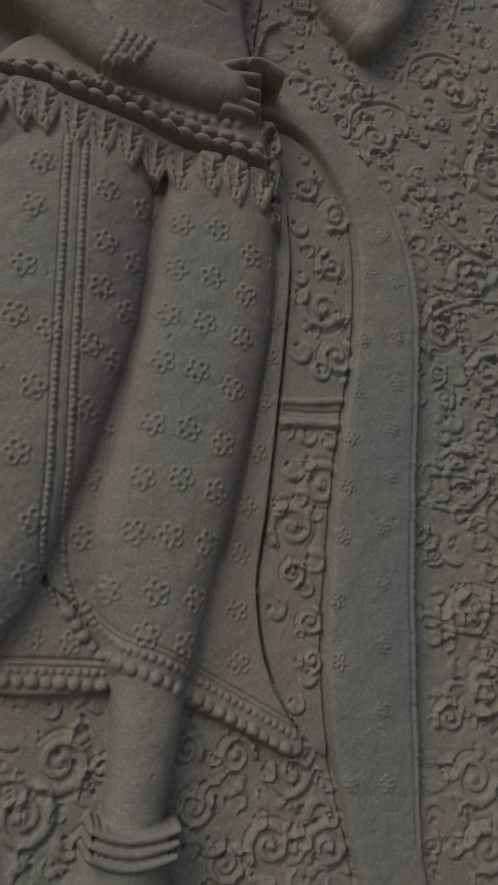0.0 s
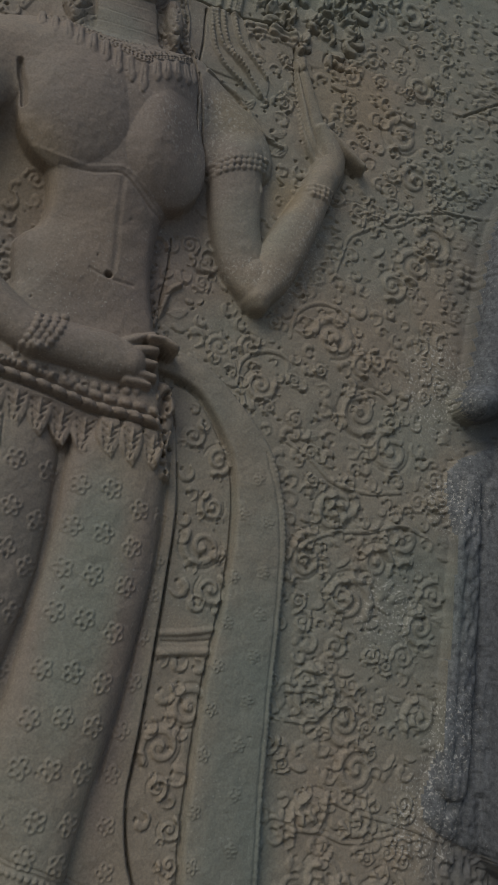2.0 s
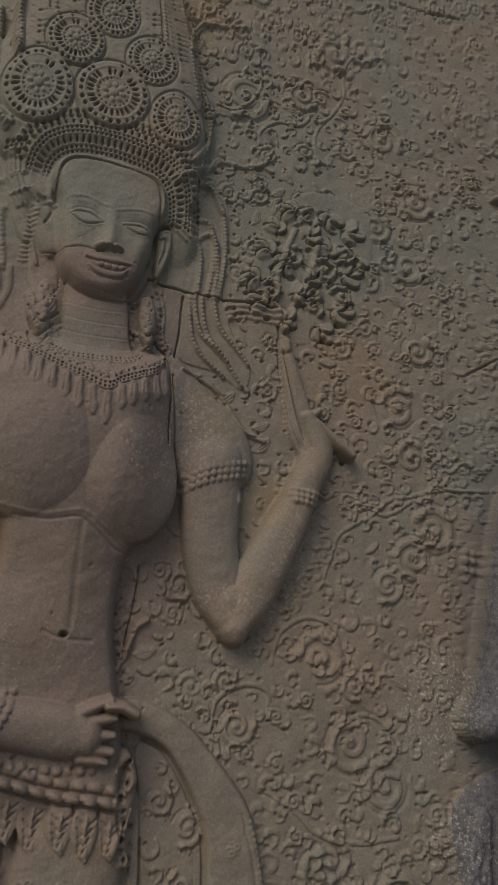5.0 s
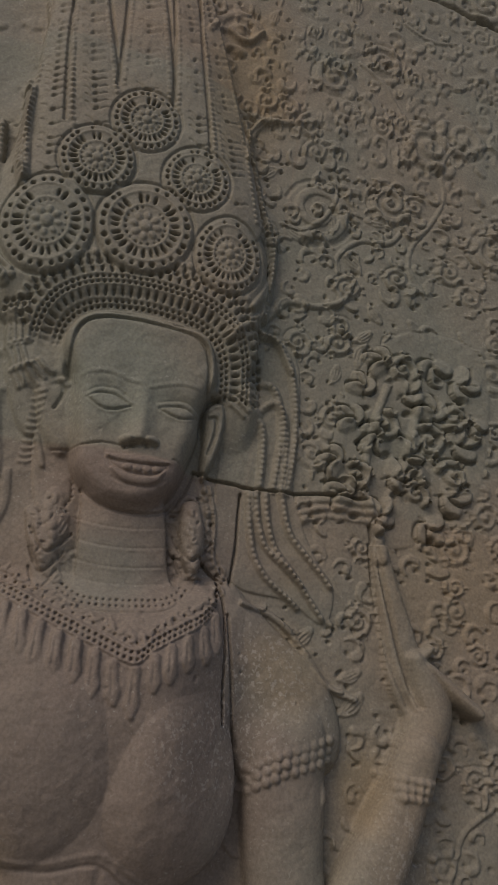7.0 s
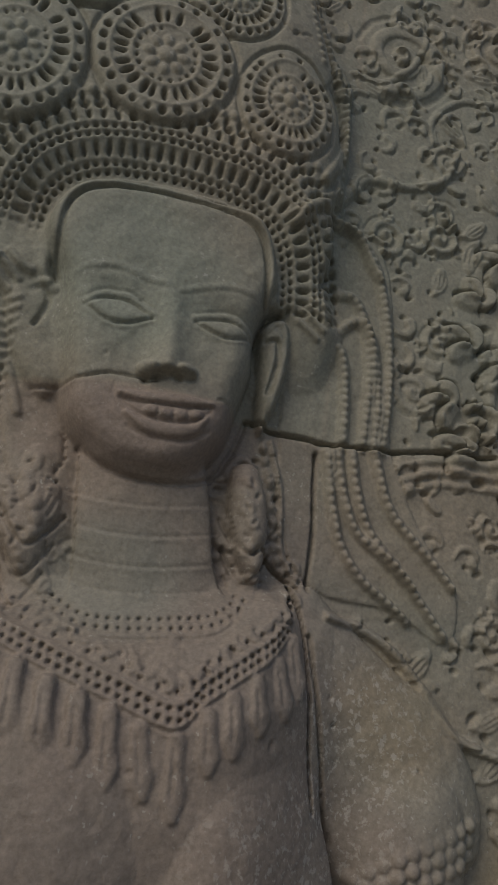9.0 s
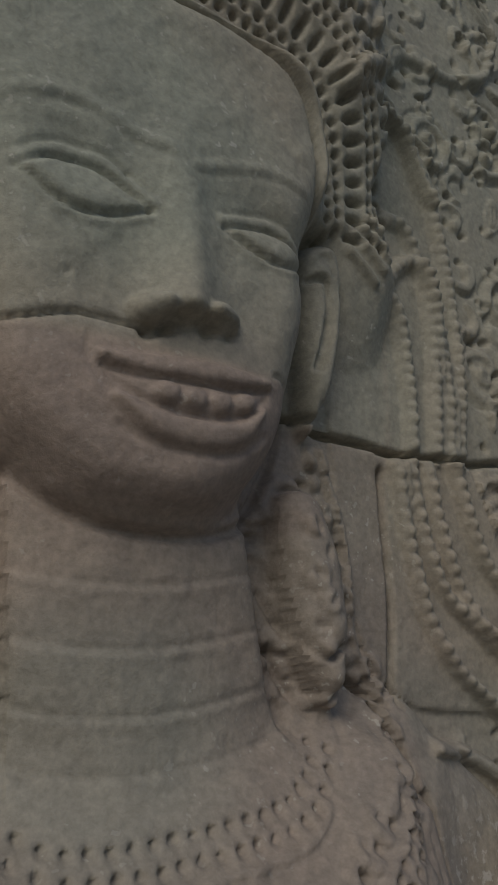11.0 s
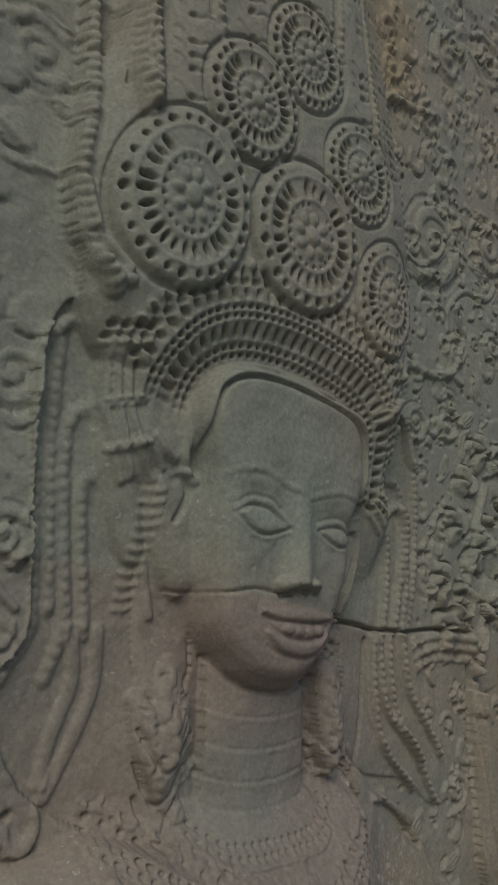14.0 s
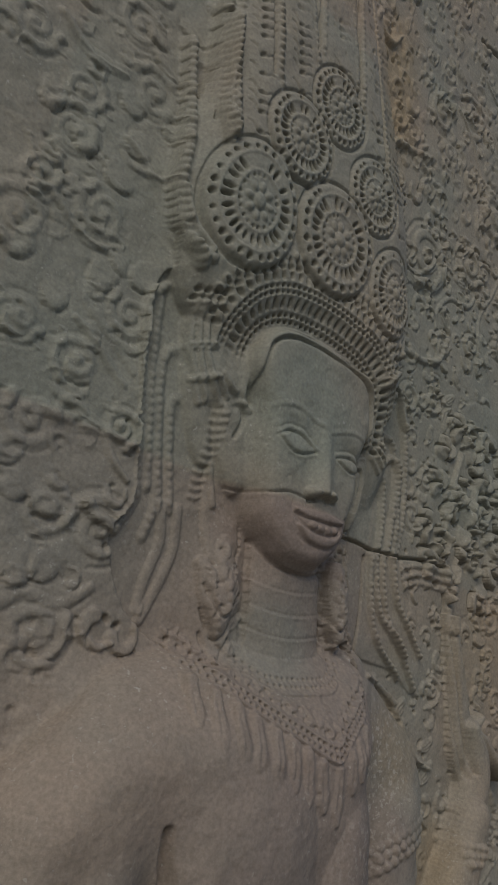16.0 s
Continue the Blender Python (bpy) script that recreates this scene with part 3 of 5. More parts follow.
hem = [(-0.036, 0.895), (-0.018, 0.873), (0.003, 0.858), (0.035, 0.850), (0.063, 0.839), (0.097, 0.824), (0.126, 0.811), (0.156, 0.798)]
beads(hem, 0.0105, 0.0055, 0.006, -0.001)
beads(hem, 0.0065, 0.003, 0.003, 0.012)
line([(x + 0.003, z + 0.017) for x, z in hem], 0.0012, -0.002)
line([(x + 0.004, z + 0.021) for x, z in hem], 0.0012, -0.002)
beads([(-0.101, 0.836), (-0.053, 0.838), (0.001, 0.838)], 0.0105, 0.0055, 0.006)
beads([(-0.102, 0.844), (-0.054, 0.846), (-0.001, 0.848)], 0.0065, 0.003, 0.003)
line([(-0.104, 0.852), (-0.055, 0.855), (-0.002, 0.857)], 0.0014, -0.003)
line([(-0.103, 0.849), (-0.055, 0.852), (-0.001, 0.854)], 0.0012, 0.002)
beads([(-0.083, 0.876), (-0.066, 0.895), (-0.049, 0.909)], 0.007, 0.0032, 0.003)

# hips and trunk
slab([(-0.183, 1.313), (-0.154, 1.376), (-0.097, 1.424), (-0.102, 1.482), (-0.079, 1.510), (-0.080, 1.551), (-0.097, 1.587), (-0.118, 1.621), (-0.14, 1.656), (-0.143, 1.706), (-0.108, 1.753), (-0.009, 1.768), (0.055, 1.785), (0.077, 1.717), (0.085, 1.642), (0.080, 1.594), (0.057, 1.561), (0.051, 1.526), (0.055, 1.471), (0.068, 1.420), (0.091, 1.333), (0.090, 1.294), (-0.047, 1.276), (-0.167, 1.237)], 0.016, 0.012, dome=0.016, reach=0.07)
slab([(-0.186, 1.332), (-0.088, 1.372), (0.068, 1.356), (0.089, 1.323), (0.087, 1.297), (-0.025, 1.302), (-0.178, 1.294)], 0.024, 0.012, dome=0.01, reach=0.03)
# bosom
for x, z, r in [(-0.062, 1.632, 0.0656), (0.038, 1.620, 0.0562)]:
    s, xx, zz = window([(x, z)], r * 1.9)
    v = (zz - z) / np.where(zz < z, r * 1.06, r * 1.9)
    q = np.clip(1 - ((xx - x) / r) ** 2 - v ** 2, 0, 1)
    H[s] = np.maximum(H[s], np.where(q > 0, 0.02 + 0.021 * q ** np.where(zz < z, 0.5, 0.5 + 0.5 * np.clip(v, 0, 1)), 0))
    WHO[s] = np.where(q > 0, FIGURE, WHO[s])
line([(-0.106, 1.580), (-0.072, 1.575), (-0.042, 1.575), (-0.005, 1.585), (0.016, 1.576), (0.040, 1.562), (0.057, 1.559), (0.078, 1.577)], 0.002, 0.0009)
line([(-0.071, 1.569), (-0.038, 1.570), (-0.006, 1.578), (0.015, 1.567), (0.038, 1.553), (0.058, 1.553)], 0.0018, -0.0018)
dot(*[(0.002, 1.461)][0], 0.005, 0.0035, -0.012)
line([(-0.019, 1.462), (0.003, 1.457), (0.031, 1.459)], 0.002, -0.0015)
line([(-0.002, 1.573), (0.001, 1.532), (0.005, 1.498), (0.007, 1.468)], 0.004, -0.001)
line([(-0.107, 1.521), (-0.094, 1.479), (-0.084, 1.436)], 0.006, -0.002)

# belt: cords, jewelled band and hanging pendants
belt = [(-0.195, 1.328), (-0.16, 1.336), (-0.12, 1.339), (-0.102, 1.333), (-0.066, 1.328), (-0.040, 1.324), (-0.013, 1.319), (0.020, 1.314), (0.058, 1.313), (0.088, 1.310)]
for x, z, a in along(belt, 0.0245, -0.011):
    size = rng.uniform(0.036, 0.045)
    base = float(H[np.searchsorted(ZS, z - 0.02), np.searchsorted(XS, x)]) - 0.001
    limb([(x - 0.001, z, 0.0105), (x, z - size * 0.4, 0.0135), (x + 0.003, z - size * 0.75, 0.0085), (x + 0.006, z - size, 0.0014)], 0.0045, base, full=4.0)
    line([(x, z - 0.004), (x + 0.001, z - size * 0.45), (x + 0.005, z - size * 0.85)], 0.0016, 0.0018)
    for q in (0.18, 0.38, 0.58, 0.74):
        w = 0.0095 * (1.15 - q)
        for side in (-1, 1):
            line([(x + side * 0.0015, z - size * (q + 0.08)), (x + side * w * 0.7, z - size * q), (x + side * w, z - size * (q - 0.07))], 0.0013, -0.0024, per=3)
    dot(x, z - size * 0.25, 0.003, 0.003, 0.0018)
for x, z, a in along(belt, 0.0165):
    dot(x, z, 0.0092, 0.0052, 0.009, a - 0.25)
for x, z, a in along(belt, 0.0165, 0.0115):
    dot(x + 0.004, z, 0.0072, 0.0045, 0.0045, a - 0.2)
line([(x, z - 0.0065) for x, z in belt], 0.0022, -0.006)
line([(x, z + 0.0062) for x, z in belt], 0.0014, -0.004)
beads([(-0.126, 1.347), (-0.107, 1.344), (-0.078, 1.342), (-0.042, 1.337), (-0.012, 1.337), (0.025, 1.336), (0.061, 1.341)], 0.011, 0.005, 0.005)
for x, z in [(-0.087, 1.342), (-0.063, 1.341), (-0.031, 1.335), (-0.043, 1.342), (-0.001, 1.334), (0.037, 1.340), (-0.074, 1.355), (-0.020, 1.343)]:
    dot(x, z, 0.004, 0.003, -0.004, 0.5)
# knot with its loop at the hip
limb([(0.084, 1.354, 0.0087), (0.092, 1.339, 0.0098), (0.093, 1.315, 0.0108), (0.091, 1.291, 0.0096), (0.098, 1.258, 0.0064)], 0.009, 0.016)
line([(0.088, 1.347), (0.088, 1.326), (0.088, 1.302), (0.095, 1.280)], 0.003, -0.006)
limb([(0.084, 1.304, 0.0065), (0.090, 1.279, 0.0075), (0.104, 1.257, 0.0054)], 0.006, 0.016)
for x, z, r, a in [(0.086, 1.349, 0.0121, 1), (0.096, 1.334, 0.0121, 5), (0.088, 1.311, 0.0119, 2), (0.1, 1.296, 0.0108, 4.6), (0.092, 1.276, 0.0118, 1.4), (0.104, 1.265, 0.0097, 5)]:
    leaf(x, z, r, a, 0.0045)
    dot(x + r * 0.4, z - r * 0.6, r * 0.25, r * 0.4, -0.006, a)

# lowered arm that crosses the waist
limb([(-0.17, 1.627, 0.0309), (-0.185, 1.587, 0.0304), (-0.193, 1.529, 0.0274), (-0.202, 1.481, 0.0257), (-0.192, 1.446, 0.0255)], 0.026, 0.006, full=2.4)
limb([(-0.189, 1.436, 0.0248), (-0.153, 1.426, 0.0251), (-0.12, 1.408, 0.0254), (-0.087, 1.387, 0.0244), (-0.060, 1.375, 0.0246), (-0.028, 1.373, 0.0249), (0.004, 1.372, 0.0264), (0.026, 1.370, 0.0254), (0.040, 1.369, 0.0207)], 0.026, 0.026, full=2.4)
band = [(-0.046, 1.402), (-0.048, 1.383), (-0.057, 1.361), (-0.064, 1.348)]
for shift in (-0.013, -0.0045, 0.0045, 0.013):
    beads([(x + shift, z + shift * 0.3) for x, z in band], 0.0078, 0.0044, 0.005)
dot(*[(-0.058, 1.356)][0], 0.009, 0.008, 0.006)
fingers = [(0.031, 1.389, 0.0067), (0.061, 1.405, 0.0050), (0.038, 1.381, 0.0073), (0.067, 1.389, 0.0056), (0.040, 1.369, 0.0073), (0.068, 1.373, 0.0055), (0.042, 1.358, 0.0073), (0.069, 1.358, 0.0055), (0.040, 1.349, 0.0067), (0.065, 1.348, 0.0049)]
for a, b in zip(fingers[::2], fingers[1::2]):
    limb([a, ((a[0] + b[0]) / 2, (a[1] + b[1]) / 2 + 0.0005, a[2]), b], 0.015, 0.03)
limb([(0.058, 1.399, 0.0050), (0.073, 1.400, 0.0069), (0.087, 1.395, 0.0063)], 0.022, 0.03)
line([(0.066, 1.434), (0.074, 1.461), (0.078, 1.479), (0.089, 1.489)], 0.0035, 0.006, FIGURE)
armlet = [(-0.214, 1.599), (-0.186, 1.594), (-0.16, 1.599), (-0.136, 1.623)]
for shift in (-0.008, 0.002, 0.012):
    beads([(x, z + shift) for x, z in armlet], 0.0095, 0.005, 0.006)

# shoulder and raised arm
slab([(0.045, 1.785), (0.068, 1.796), (0.09, 1.781), (0.13, 1.753), (0.152, 1.738), (0.175, 1.711), (0.184, 1.676), (0.172, 1.652), (0.135, 1.645), (0.103, 1.640), (0.089, 1.662), (0.068, 1.725)], 0.011, 0.045, dome=0.006, reach=0.03)
limb([(0.136, 1.678, 0.033), (0.137, 1.641, 0.0350), (0.146, 1.577, 0.0325), (0.163, 1.530, 0.0300), (0.180, 1.497, 0.0185)], 0.023, 0.003, full=2.3)
limb([(0.183, 1.495, 0.0175), (0.197, 1.533, 0.0282), (0.218, 1.587, 0.0274), (0.24, 1.646, 0.0222), (0.25, 1.681, 0.0203)], 0.026, 0.005, full=2.5)
limb([(0.176, 1.520, 0.0300), (0.184, 1.490, 0.0160)], 0.025, 0.004, full=2.3)
limb([(0.254, 1.683, 0.0205), (0.261, 1.714, 0.0223), (0.254, 1.739, 0.0170), (0.242, 1.757, 0.0093)], 0.018, 0.004)
limb([(0.259, 1.712, 0.0187), (0.241, 1.738, 0.0195), (0.227, 1.775, 0.0165), (0.214, 1.813, 0.0118), (0.201, 1.859, 0.0071)], 0.009, 0.002, full=2.6)
line([(0.191, 1.866), (0.206, 1.797), (0.222, 1.748), (0.243, 1.713)], 0.0022, -0.004)

limb([(0.252, 1.753, 0.0054), (0.266, 1.744, 0.0070), (0.285, 1.731, 0.0078), (0.304, 1.720, 0.0070)], 0.016, 0.006)
limb([(0.245, 1.756, 0.0069), (0.255, 1.768, 0.0054)], 0.012, 0.006)
dot(*[(0.299, 1.713)][0], 0.004, 0.004, -0.012)
for q in (-0.008, 0.0, 0.008):
    beads([(x, z + q) for x, z in [(0.100, 1.640), (0.115, 1.650), (0.135, 1.660), (0.157, 1.668), (0.174, 1.674)]], 0.0082, 0.0042, 0.005)
line([(0.091, 1.665), (0.084, 1.686), (0.087, 1.703)], 0.003, -0.008)
limb([(0.16, 1.651, 0.0073), (0.167, 1.638, 0.0065), (0.164, 1.621, 0.0043)], 0.012, 0.006)
for q in (-0.007, 0.0, 0.007):
    beads([(x - q, z + q) for x, z in [(0.222, 1.653), (0.24, 1.653), (0.268, 1.651)]], 0.007, 0.004, 0.005)

# the flowering stem she holds
slab([(0.148, 1.916), (0.156, 2.004), (0.207, 2.079), (0.29, 2.081), (0.311, 2.011), (0.299, 1.918), (0.235, 1.859), (0.176, 1.861)], 0.001, 0.004, WALL, cut=True)
line([(0.203, 1.842, 0.0071), (0.201, 1.868, 0.0064)], 0.007, 0.005, SPRIG)
line([(0.201, 1.868, 0.0048), (0.21, 1.903, 0.0048), (0.222, 1.946, 0.0049), (0.23, 1.988, 0.0042), (0.229, 2.026, 0.0042)], 0.005, 0.004, SPRIG)
line([(0.201, 1.868, 0.0048), (0.185, 1.901, 0.0048), (0.183, 1.947, 0.0040), (0.19, 1.988, 0.0041), (0.202, 2.032, 0.0042)], 0.005, 0.004, SPRIG)
sprays = []
for x, z, r, a in [(0.197, 1.881, 0.0192, 1), (0.17, 1.896, 0.0207, 3), (0.208, 1.923, 0.0195, 0.5), (0.248, 1.885, 0.0196, 5.6), (0.266, 1.916, 0.0232, 0.2), (0.273, 1.971, 0.0252, 0.6), (0.248, 1.993, 0.0218, 2), (0.195, 1.963, 0.0213, 4), (0.168, 1.969, 0.0195, 2.6), (0.214, 2.011, 0.0217, 1), (0.27, 2.038, 0.0222, 0), (0.245, 2.055, 0.0221, 5), (0.193, 2.039, 0.0200, 3), (0.157, 1.927, 0.0192, 3.3), (0.222, 1.948, 0.0214, 1.2), (0.241, 1.938, 0.0182, 4), (0.292, 2.000, 0.0170, 5), (0.172, 2.004, 0.0180, 2)]:
    sprays.append("leaf")
    for lobe, far in ((-1.0, 0.5), (1.0, 0.5), (0.0, 0.75)):
        mound(x + r * far * math.cos(a + lobe), z + r * far * math.sin(a + lobe), r * 0.55, r * 0.42, 0.0058, a + lobe, SPRAY + len(sprays))
    line([(x - r * 0.4 * math.cos(a), z - r * 0.4 * math.sin(a)), (x, z), (x + r * math.cos(a), z + r * math.sin(a))], 0.0015, -0.002, per=3)
    dot(x + r * 0.3, z - r * 0.9, r * 0.3, r * 0.2, -0.006, 0.4)
for x, z, r in [(0.197, 1.974, 0.0148), (0.246, 1.968, 0.0158), (0.27, 1.999, 0.0135), (0.211, 2.038, 0.0151), (0.175, 1.917, 0.0128), (0.272, 1.937, 0.0150), (0.236, 1.912, 0.0131)]:
    sprays.append("blossom")
    spiral(x, z, r, rng.random() * 6.3, rng.choice((-1, 1)), 1.3, 0.24, 0.005, SPRAY + len(sprays))
for k in range(3):
    line([(x, z - 0.008 * k) for x, z in [(0.119, 1.877), (0.149, 1.888), (0.191, 1.891)]], 0.0026, 0.002)

# shoulders towards the neck, collar and drape
slab([(-0.118, 1.708), (-0.106, 1.742), (-0.085, 1.764), (-0.061, 1.771), (-0.041, 1.769), (-0.004, 1.774), (0.016, 1.783), (0.037, 1.788), (0.060, 1.788), (0.092, 1.772), (0.099, 1.694), (0.004, 1.666), (-0.106, 1.657)], 0.014, 0.03, dome=0.006, reach=0.05)
slab([(-0.085, 1.770), (-0.121, 1.767), (-0.144, 1.76), (-0.169, 1.747), (-0.192, 1.721), (-0.213, 1.699), (-0.228, 1.679), (-0.24, 1.63), (-0.2, 1.60), (-0.14, 1.62), (-0.115, 1.66), (-0.085, 1.68), (-0.06, 1.73)], 0.022, 0.05, dome=0.006, reach=0.07)

# neck with three folds
limb([(-0.037, 1.849, 0.0352), (-0.032, 1.825, 0.0371), (-0.026, 1.790, 0.0385), (-0.022, 1.770, 0.0430)], 0.010, 0.008, full=2.3)
slab([(0.038, 1.976), (0.049, 2.021), (0.067, 2.039), (0.101, 2.023), (0.112, 1.962), (0.115, 1.889), (0.14, 1.836), (0.163, 1.807), (0.158, 1.774), (0.121, 1.789), (0.072, 1.795), (0.047, 1.837)], 0.002, 0.002, cut=True)
slab([(-0.178, 2.018), (-0.198, 1.992), (-0.189, 1.916), (-0.175, 1.851), (-0.186, 1.822), (-0.15, 1.774), (-0.076, 1.769), (-0.117, 1.903), (-0.133, 1.985)], 0.002, 0.002, cut=True)
slab([(-0.125, 1.906), (-0.093, 1.907), (-0.082, 1.860), (-0.081, 1.837), (-0.108, 1.829)], 0.005, 0.006, cut=True)
# hair strands and jewelled bands falling beside the head
for pts in ([(0.062, 2.034), (0.078, 2.034), (0.094, 2.016), (0.102, 1.991), (0.108, 1.959), (0.11, 1.920), (0.108, 1.886)], [(0.071, 1.987), (0.082, 1.986), (0.091, 1.968), (0.096, 1.937), (0.096, 1.910), (0.095, 1.886)],
            [(0.055, 1.949), (0.068, 1.951), (0.077, 1.942), (0.081, 1.914), (0.082, 1.884)], [(0.064, 1.949), (0.083, 1.970), (0.097, 1.957), (0.103, 1.919), (0.102, 1.886)]):
    line(pts, 0.0042, 0.0032, FIGURE)
    beads(pts, 0.0052, 0.0026, 0.0024)
for pts in ([(0.073, 1.878), (0.078, 1.849), (0.086, 1.823), (0.099, 1.806), (0.116, 1.795), (0.131, 1.784)], [(0.088, 1.881), (0.094, 1.855), (0.104, 1.833), (0.124, 1.813), (0.137, 1.798), (0.155, 1.778)],
            [(0.103, 1.884), (0.11, 1.862), (0.118, 1.846), (0.134, 1.831), (0.147, 1.820), (0.16, 1.807)], [(0.079, 1.879), (0.086, 1.851), (0.096, 1.832), (0.115, 1.818), (0.132, 1.804)]):
    line([(x, z, 0.0042 - 0.0022 * k / len(pts)) for k, (x, z) in enumerate(pts)], 0.0042, 0.004, FIGURE)
    beads(pts, 0.0055, 0.0022, 0.0022)
line([(0.080, 1.780), (0.101, 1.777), (0.122, 1.767), (0.145, 1.745), (0.167, 1.723), (0.192, 1.716)], 0.003, 0.005, FIGURE)
for pts in ([(-0.181, 2.009), (-0.198, 1.987), (-0.195, 1.954), (-0.186, 1.917), (-0.178, 1.880), (-0.173, 1.851), (-0.184, 1.826)], [(-0.161, 1.964), (-0.175, 1.955), (-0.174, 1.930), (-0.165, 1.893), (-0.156, 1.857), (-0.16, 1.829)], [(-0.145, 1.934), (-0.161, 1.925), (-0.158, 1.904), (-0.148, 1.867), (-0.145, 1.852)],
            [(-0.191, 1.999), (-0.186, 1.958), (-0.179, 1.920), (-0.17, 1.883), (-0.166, 1.861)]):
    line(pts, 0.0042, 0.0018, FIGURE)
    beads(pts, 0.0062, 0.0028, 0.0013)
for pts in ([(-0.152, 1.854), (-0.145, 1.830), (-0.15, 1.806), (-0.151, 1.784)], [(-0.137, 1.855), (-0.133, 1.829), (-0.138, 1.805), (-0.148, 1.778)], [(-0.183, 1.828), (-0.199, 1.832), (-0.206, 1.837)]):
    line(pts, 0.004, 0.002, FIGURE)
# earlobe tassels
for pts in ([(-0.093, 1.842, 0.0082), (-0.092, 1.826, 0.0100), (-0.091, 1.811, 0.0105), (-0.089, 1.796, 0.0091), (-0.088, 1.782, 0.0048)], [(0.023, 1.851, 0.0087), (0.026, 1.835, 0.0106), (0.029, 1.821, 0.0099), (0.031, 1.809, 0.0085), (0.034, 1.796, 0.0045)], [(-0.109, 1.824, 0.0054), (-0.098, 1.803, 0.0090), (-0.085, 1.783, 0.0081), (-0.077, 1.773, 0.0045)]):
    limb(pts, 0.006 if pts[0][0] > -0.03 else 0.003, 0.007 if pts[0][0] > -0.03 else 0.004)
    for x, z, a in along(pts, 0.008):
        dot(x + rng.uniform(-0.006, 0.004), z, rng.uniform(0.004, 0.007), rng.uniform(0.003, 0.005), rng.uniform(0.001, 0.0022), rng.random() * 3)
        dot(x + rng.uniform(-0.006, 0.006), z, 0.0014, 0.003, -0.0025, rng.random() * 3)
for mid, top, step in (([(-0.090, 1.802)], 0.0, 0.016), ([(0.029, 1.816)], 0.0, 0.016)):
    x, z = mid[0]
    for k in range(3):
        w = 0.017 - 0.003 * k
        line([(x - w, z + 0.009 - step * k), (x - w * 0.5, z - 0.003 - step * k), (x, z - 0.01 - step * k), (x + w * 0.5, z - 0.003 - step * k), (x + w, z + 0.009 - step * k)], 0.0014, -0.0035)
beads([(0.031, 1.876), (0.038, 1.856), (0.042, 1.840), (0.046, 1.815), (0.054, 1.801), (0.063, 1.793)], 0.0075, 0.0032, 0.0035)
line([(0.037, 1.877), (0.044, 1.857), (0.047, 1.841), (0.050, 1.816), (0.057, 1.803), (0.065, 1.796)], 0.0018, 0.003)

# the base of the neck and the shoulders run softly into the chest
def soften(x0, z0, x1, z1, rounds):
    s, xx, zz = window([(x0, z0), (x1, z1)], 0.0)
    soft = H[s].copy()
    for n in range(rounds):
        P = np.pad(soft, 1, mode="edge")
        soft = 0.25 * (P[:-2, 1:-1] + P[2:, 1:-1] + P[1:-1, :-2] + P[1:-1, 2:])
    near = np.clip(1.25 - 1.25 * np.maximum(np.abs(2 * (xx - x0) / (x1 - x0) - 1), np.abs(2 * (zz - z0) / (z1 - z0) - 1)) ** 2, 0, 1)
    H[s] += near * (soft - H[s])


soften(-0.099, 1.70, 0.067, 1.80, 200)
soften(-0.20, 1.60, -0.06, 1.752, 140)
soften(0.055, 1.655, 0.17, 1.76, 80)
line([(-0.133, 1.668), (-0.130, 1.655), (-0.124, 1.640), (-0.120, 1.622)], 0.004, -0.007)
for drop in (0.0, 0.0165, 0.033, 0.047):
    line([(x + 0.1 * drop, z - drop) for x, z in [(-0.075, 1.826), (-0.062, 1.823), (-0.045, 1.822), (-0.022, 1.824), (0.005, 1.830)]], 0.0011, -0.0006)
    line([(x + 0.1 * drop, z - drop - 0.002) for x, z in [(-0.075, 1.826), (-0.062, 1.823), (-0.045, 1.822), (-0.022, 1.824), (0.005, 1.830)]], 0.0014, 0.0003)
# collar: pierced rows, then a fringe of drops
vee = [(-0.129, 1.756), (-0.105, 1.747), (-0.084, 1.739), (-0.062, 1.731), (-0.034, 1.722), (-0.006, 1.714), (0.008, 1.726), (0.026, 1.739), (0.044, 1.752), (0.056, 1.769), (0.056, 1.786)]
for x, z, a in along(vee[:-1], 0.0155, -0.004):
    size, lean = rng.uniform(0.022, 0.034), rng.uniform(0.001, 0.006)
    base = float(H[np.searchsorted(ZS, z - 0.02), np.searchsorted(XS, x)])
    limb([(x, z, 0.0042), (x + lean * 0.3, z - size * 0.4, 0.0046), (x + lean * 0.7, z - size * 0.75, 0.0062), (x + lean, z - size, 0.0032)], 0.0028, base - 0.0008, full=2.4)
    line([(x - 0.001, z - 0.004), (x - 0.001 + lean * 0.4, z - size * 0.4), (x - 0.001 + lean * 0.7, z - size * 0.75)], 0.0011, -0.0011)
slab([(x, z - 0.003) for x, z in vee] + [(0.030, 1.796), (0.017, 1.786), (-0.016, 1.772), (-0.048, 1.770), (-0.071, 1.780), (-0.094, 1.766), (-0.121, 1.772)], 0.0022, 0.008, add=True)
for row, (shift, gap, r) in enumerate(((0.004, 0.005, 0.0016), (0.009, 0.005, 0.0016), (0.0165, 0.009, 0.0015))):
    for x, z, a in along([(x, z + shift) for x, z in vee], gap):
        k = rng.uniform(0.75, 1.1)
        dot(x + rng.uniform(-0.0004, 0.0004), z, r * k, r * 0.95 * k, -0.0046, a + 0.2, power=3.0)
        if row == 2:
            leaf(x + 0.004, z + 0.004, 0.006, rng.random() * 6.3, 0.0016, FIGURE)
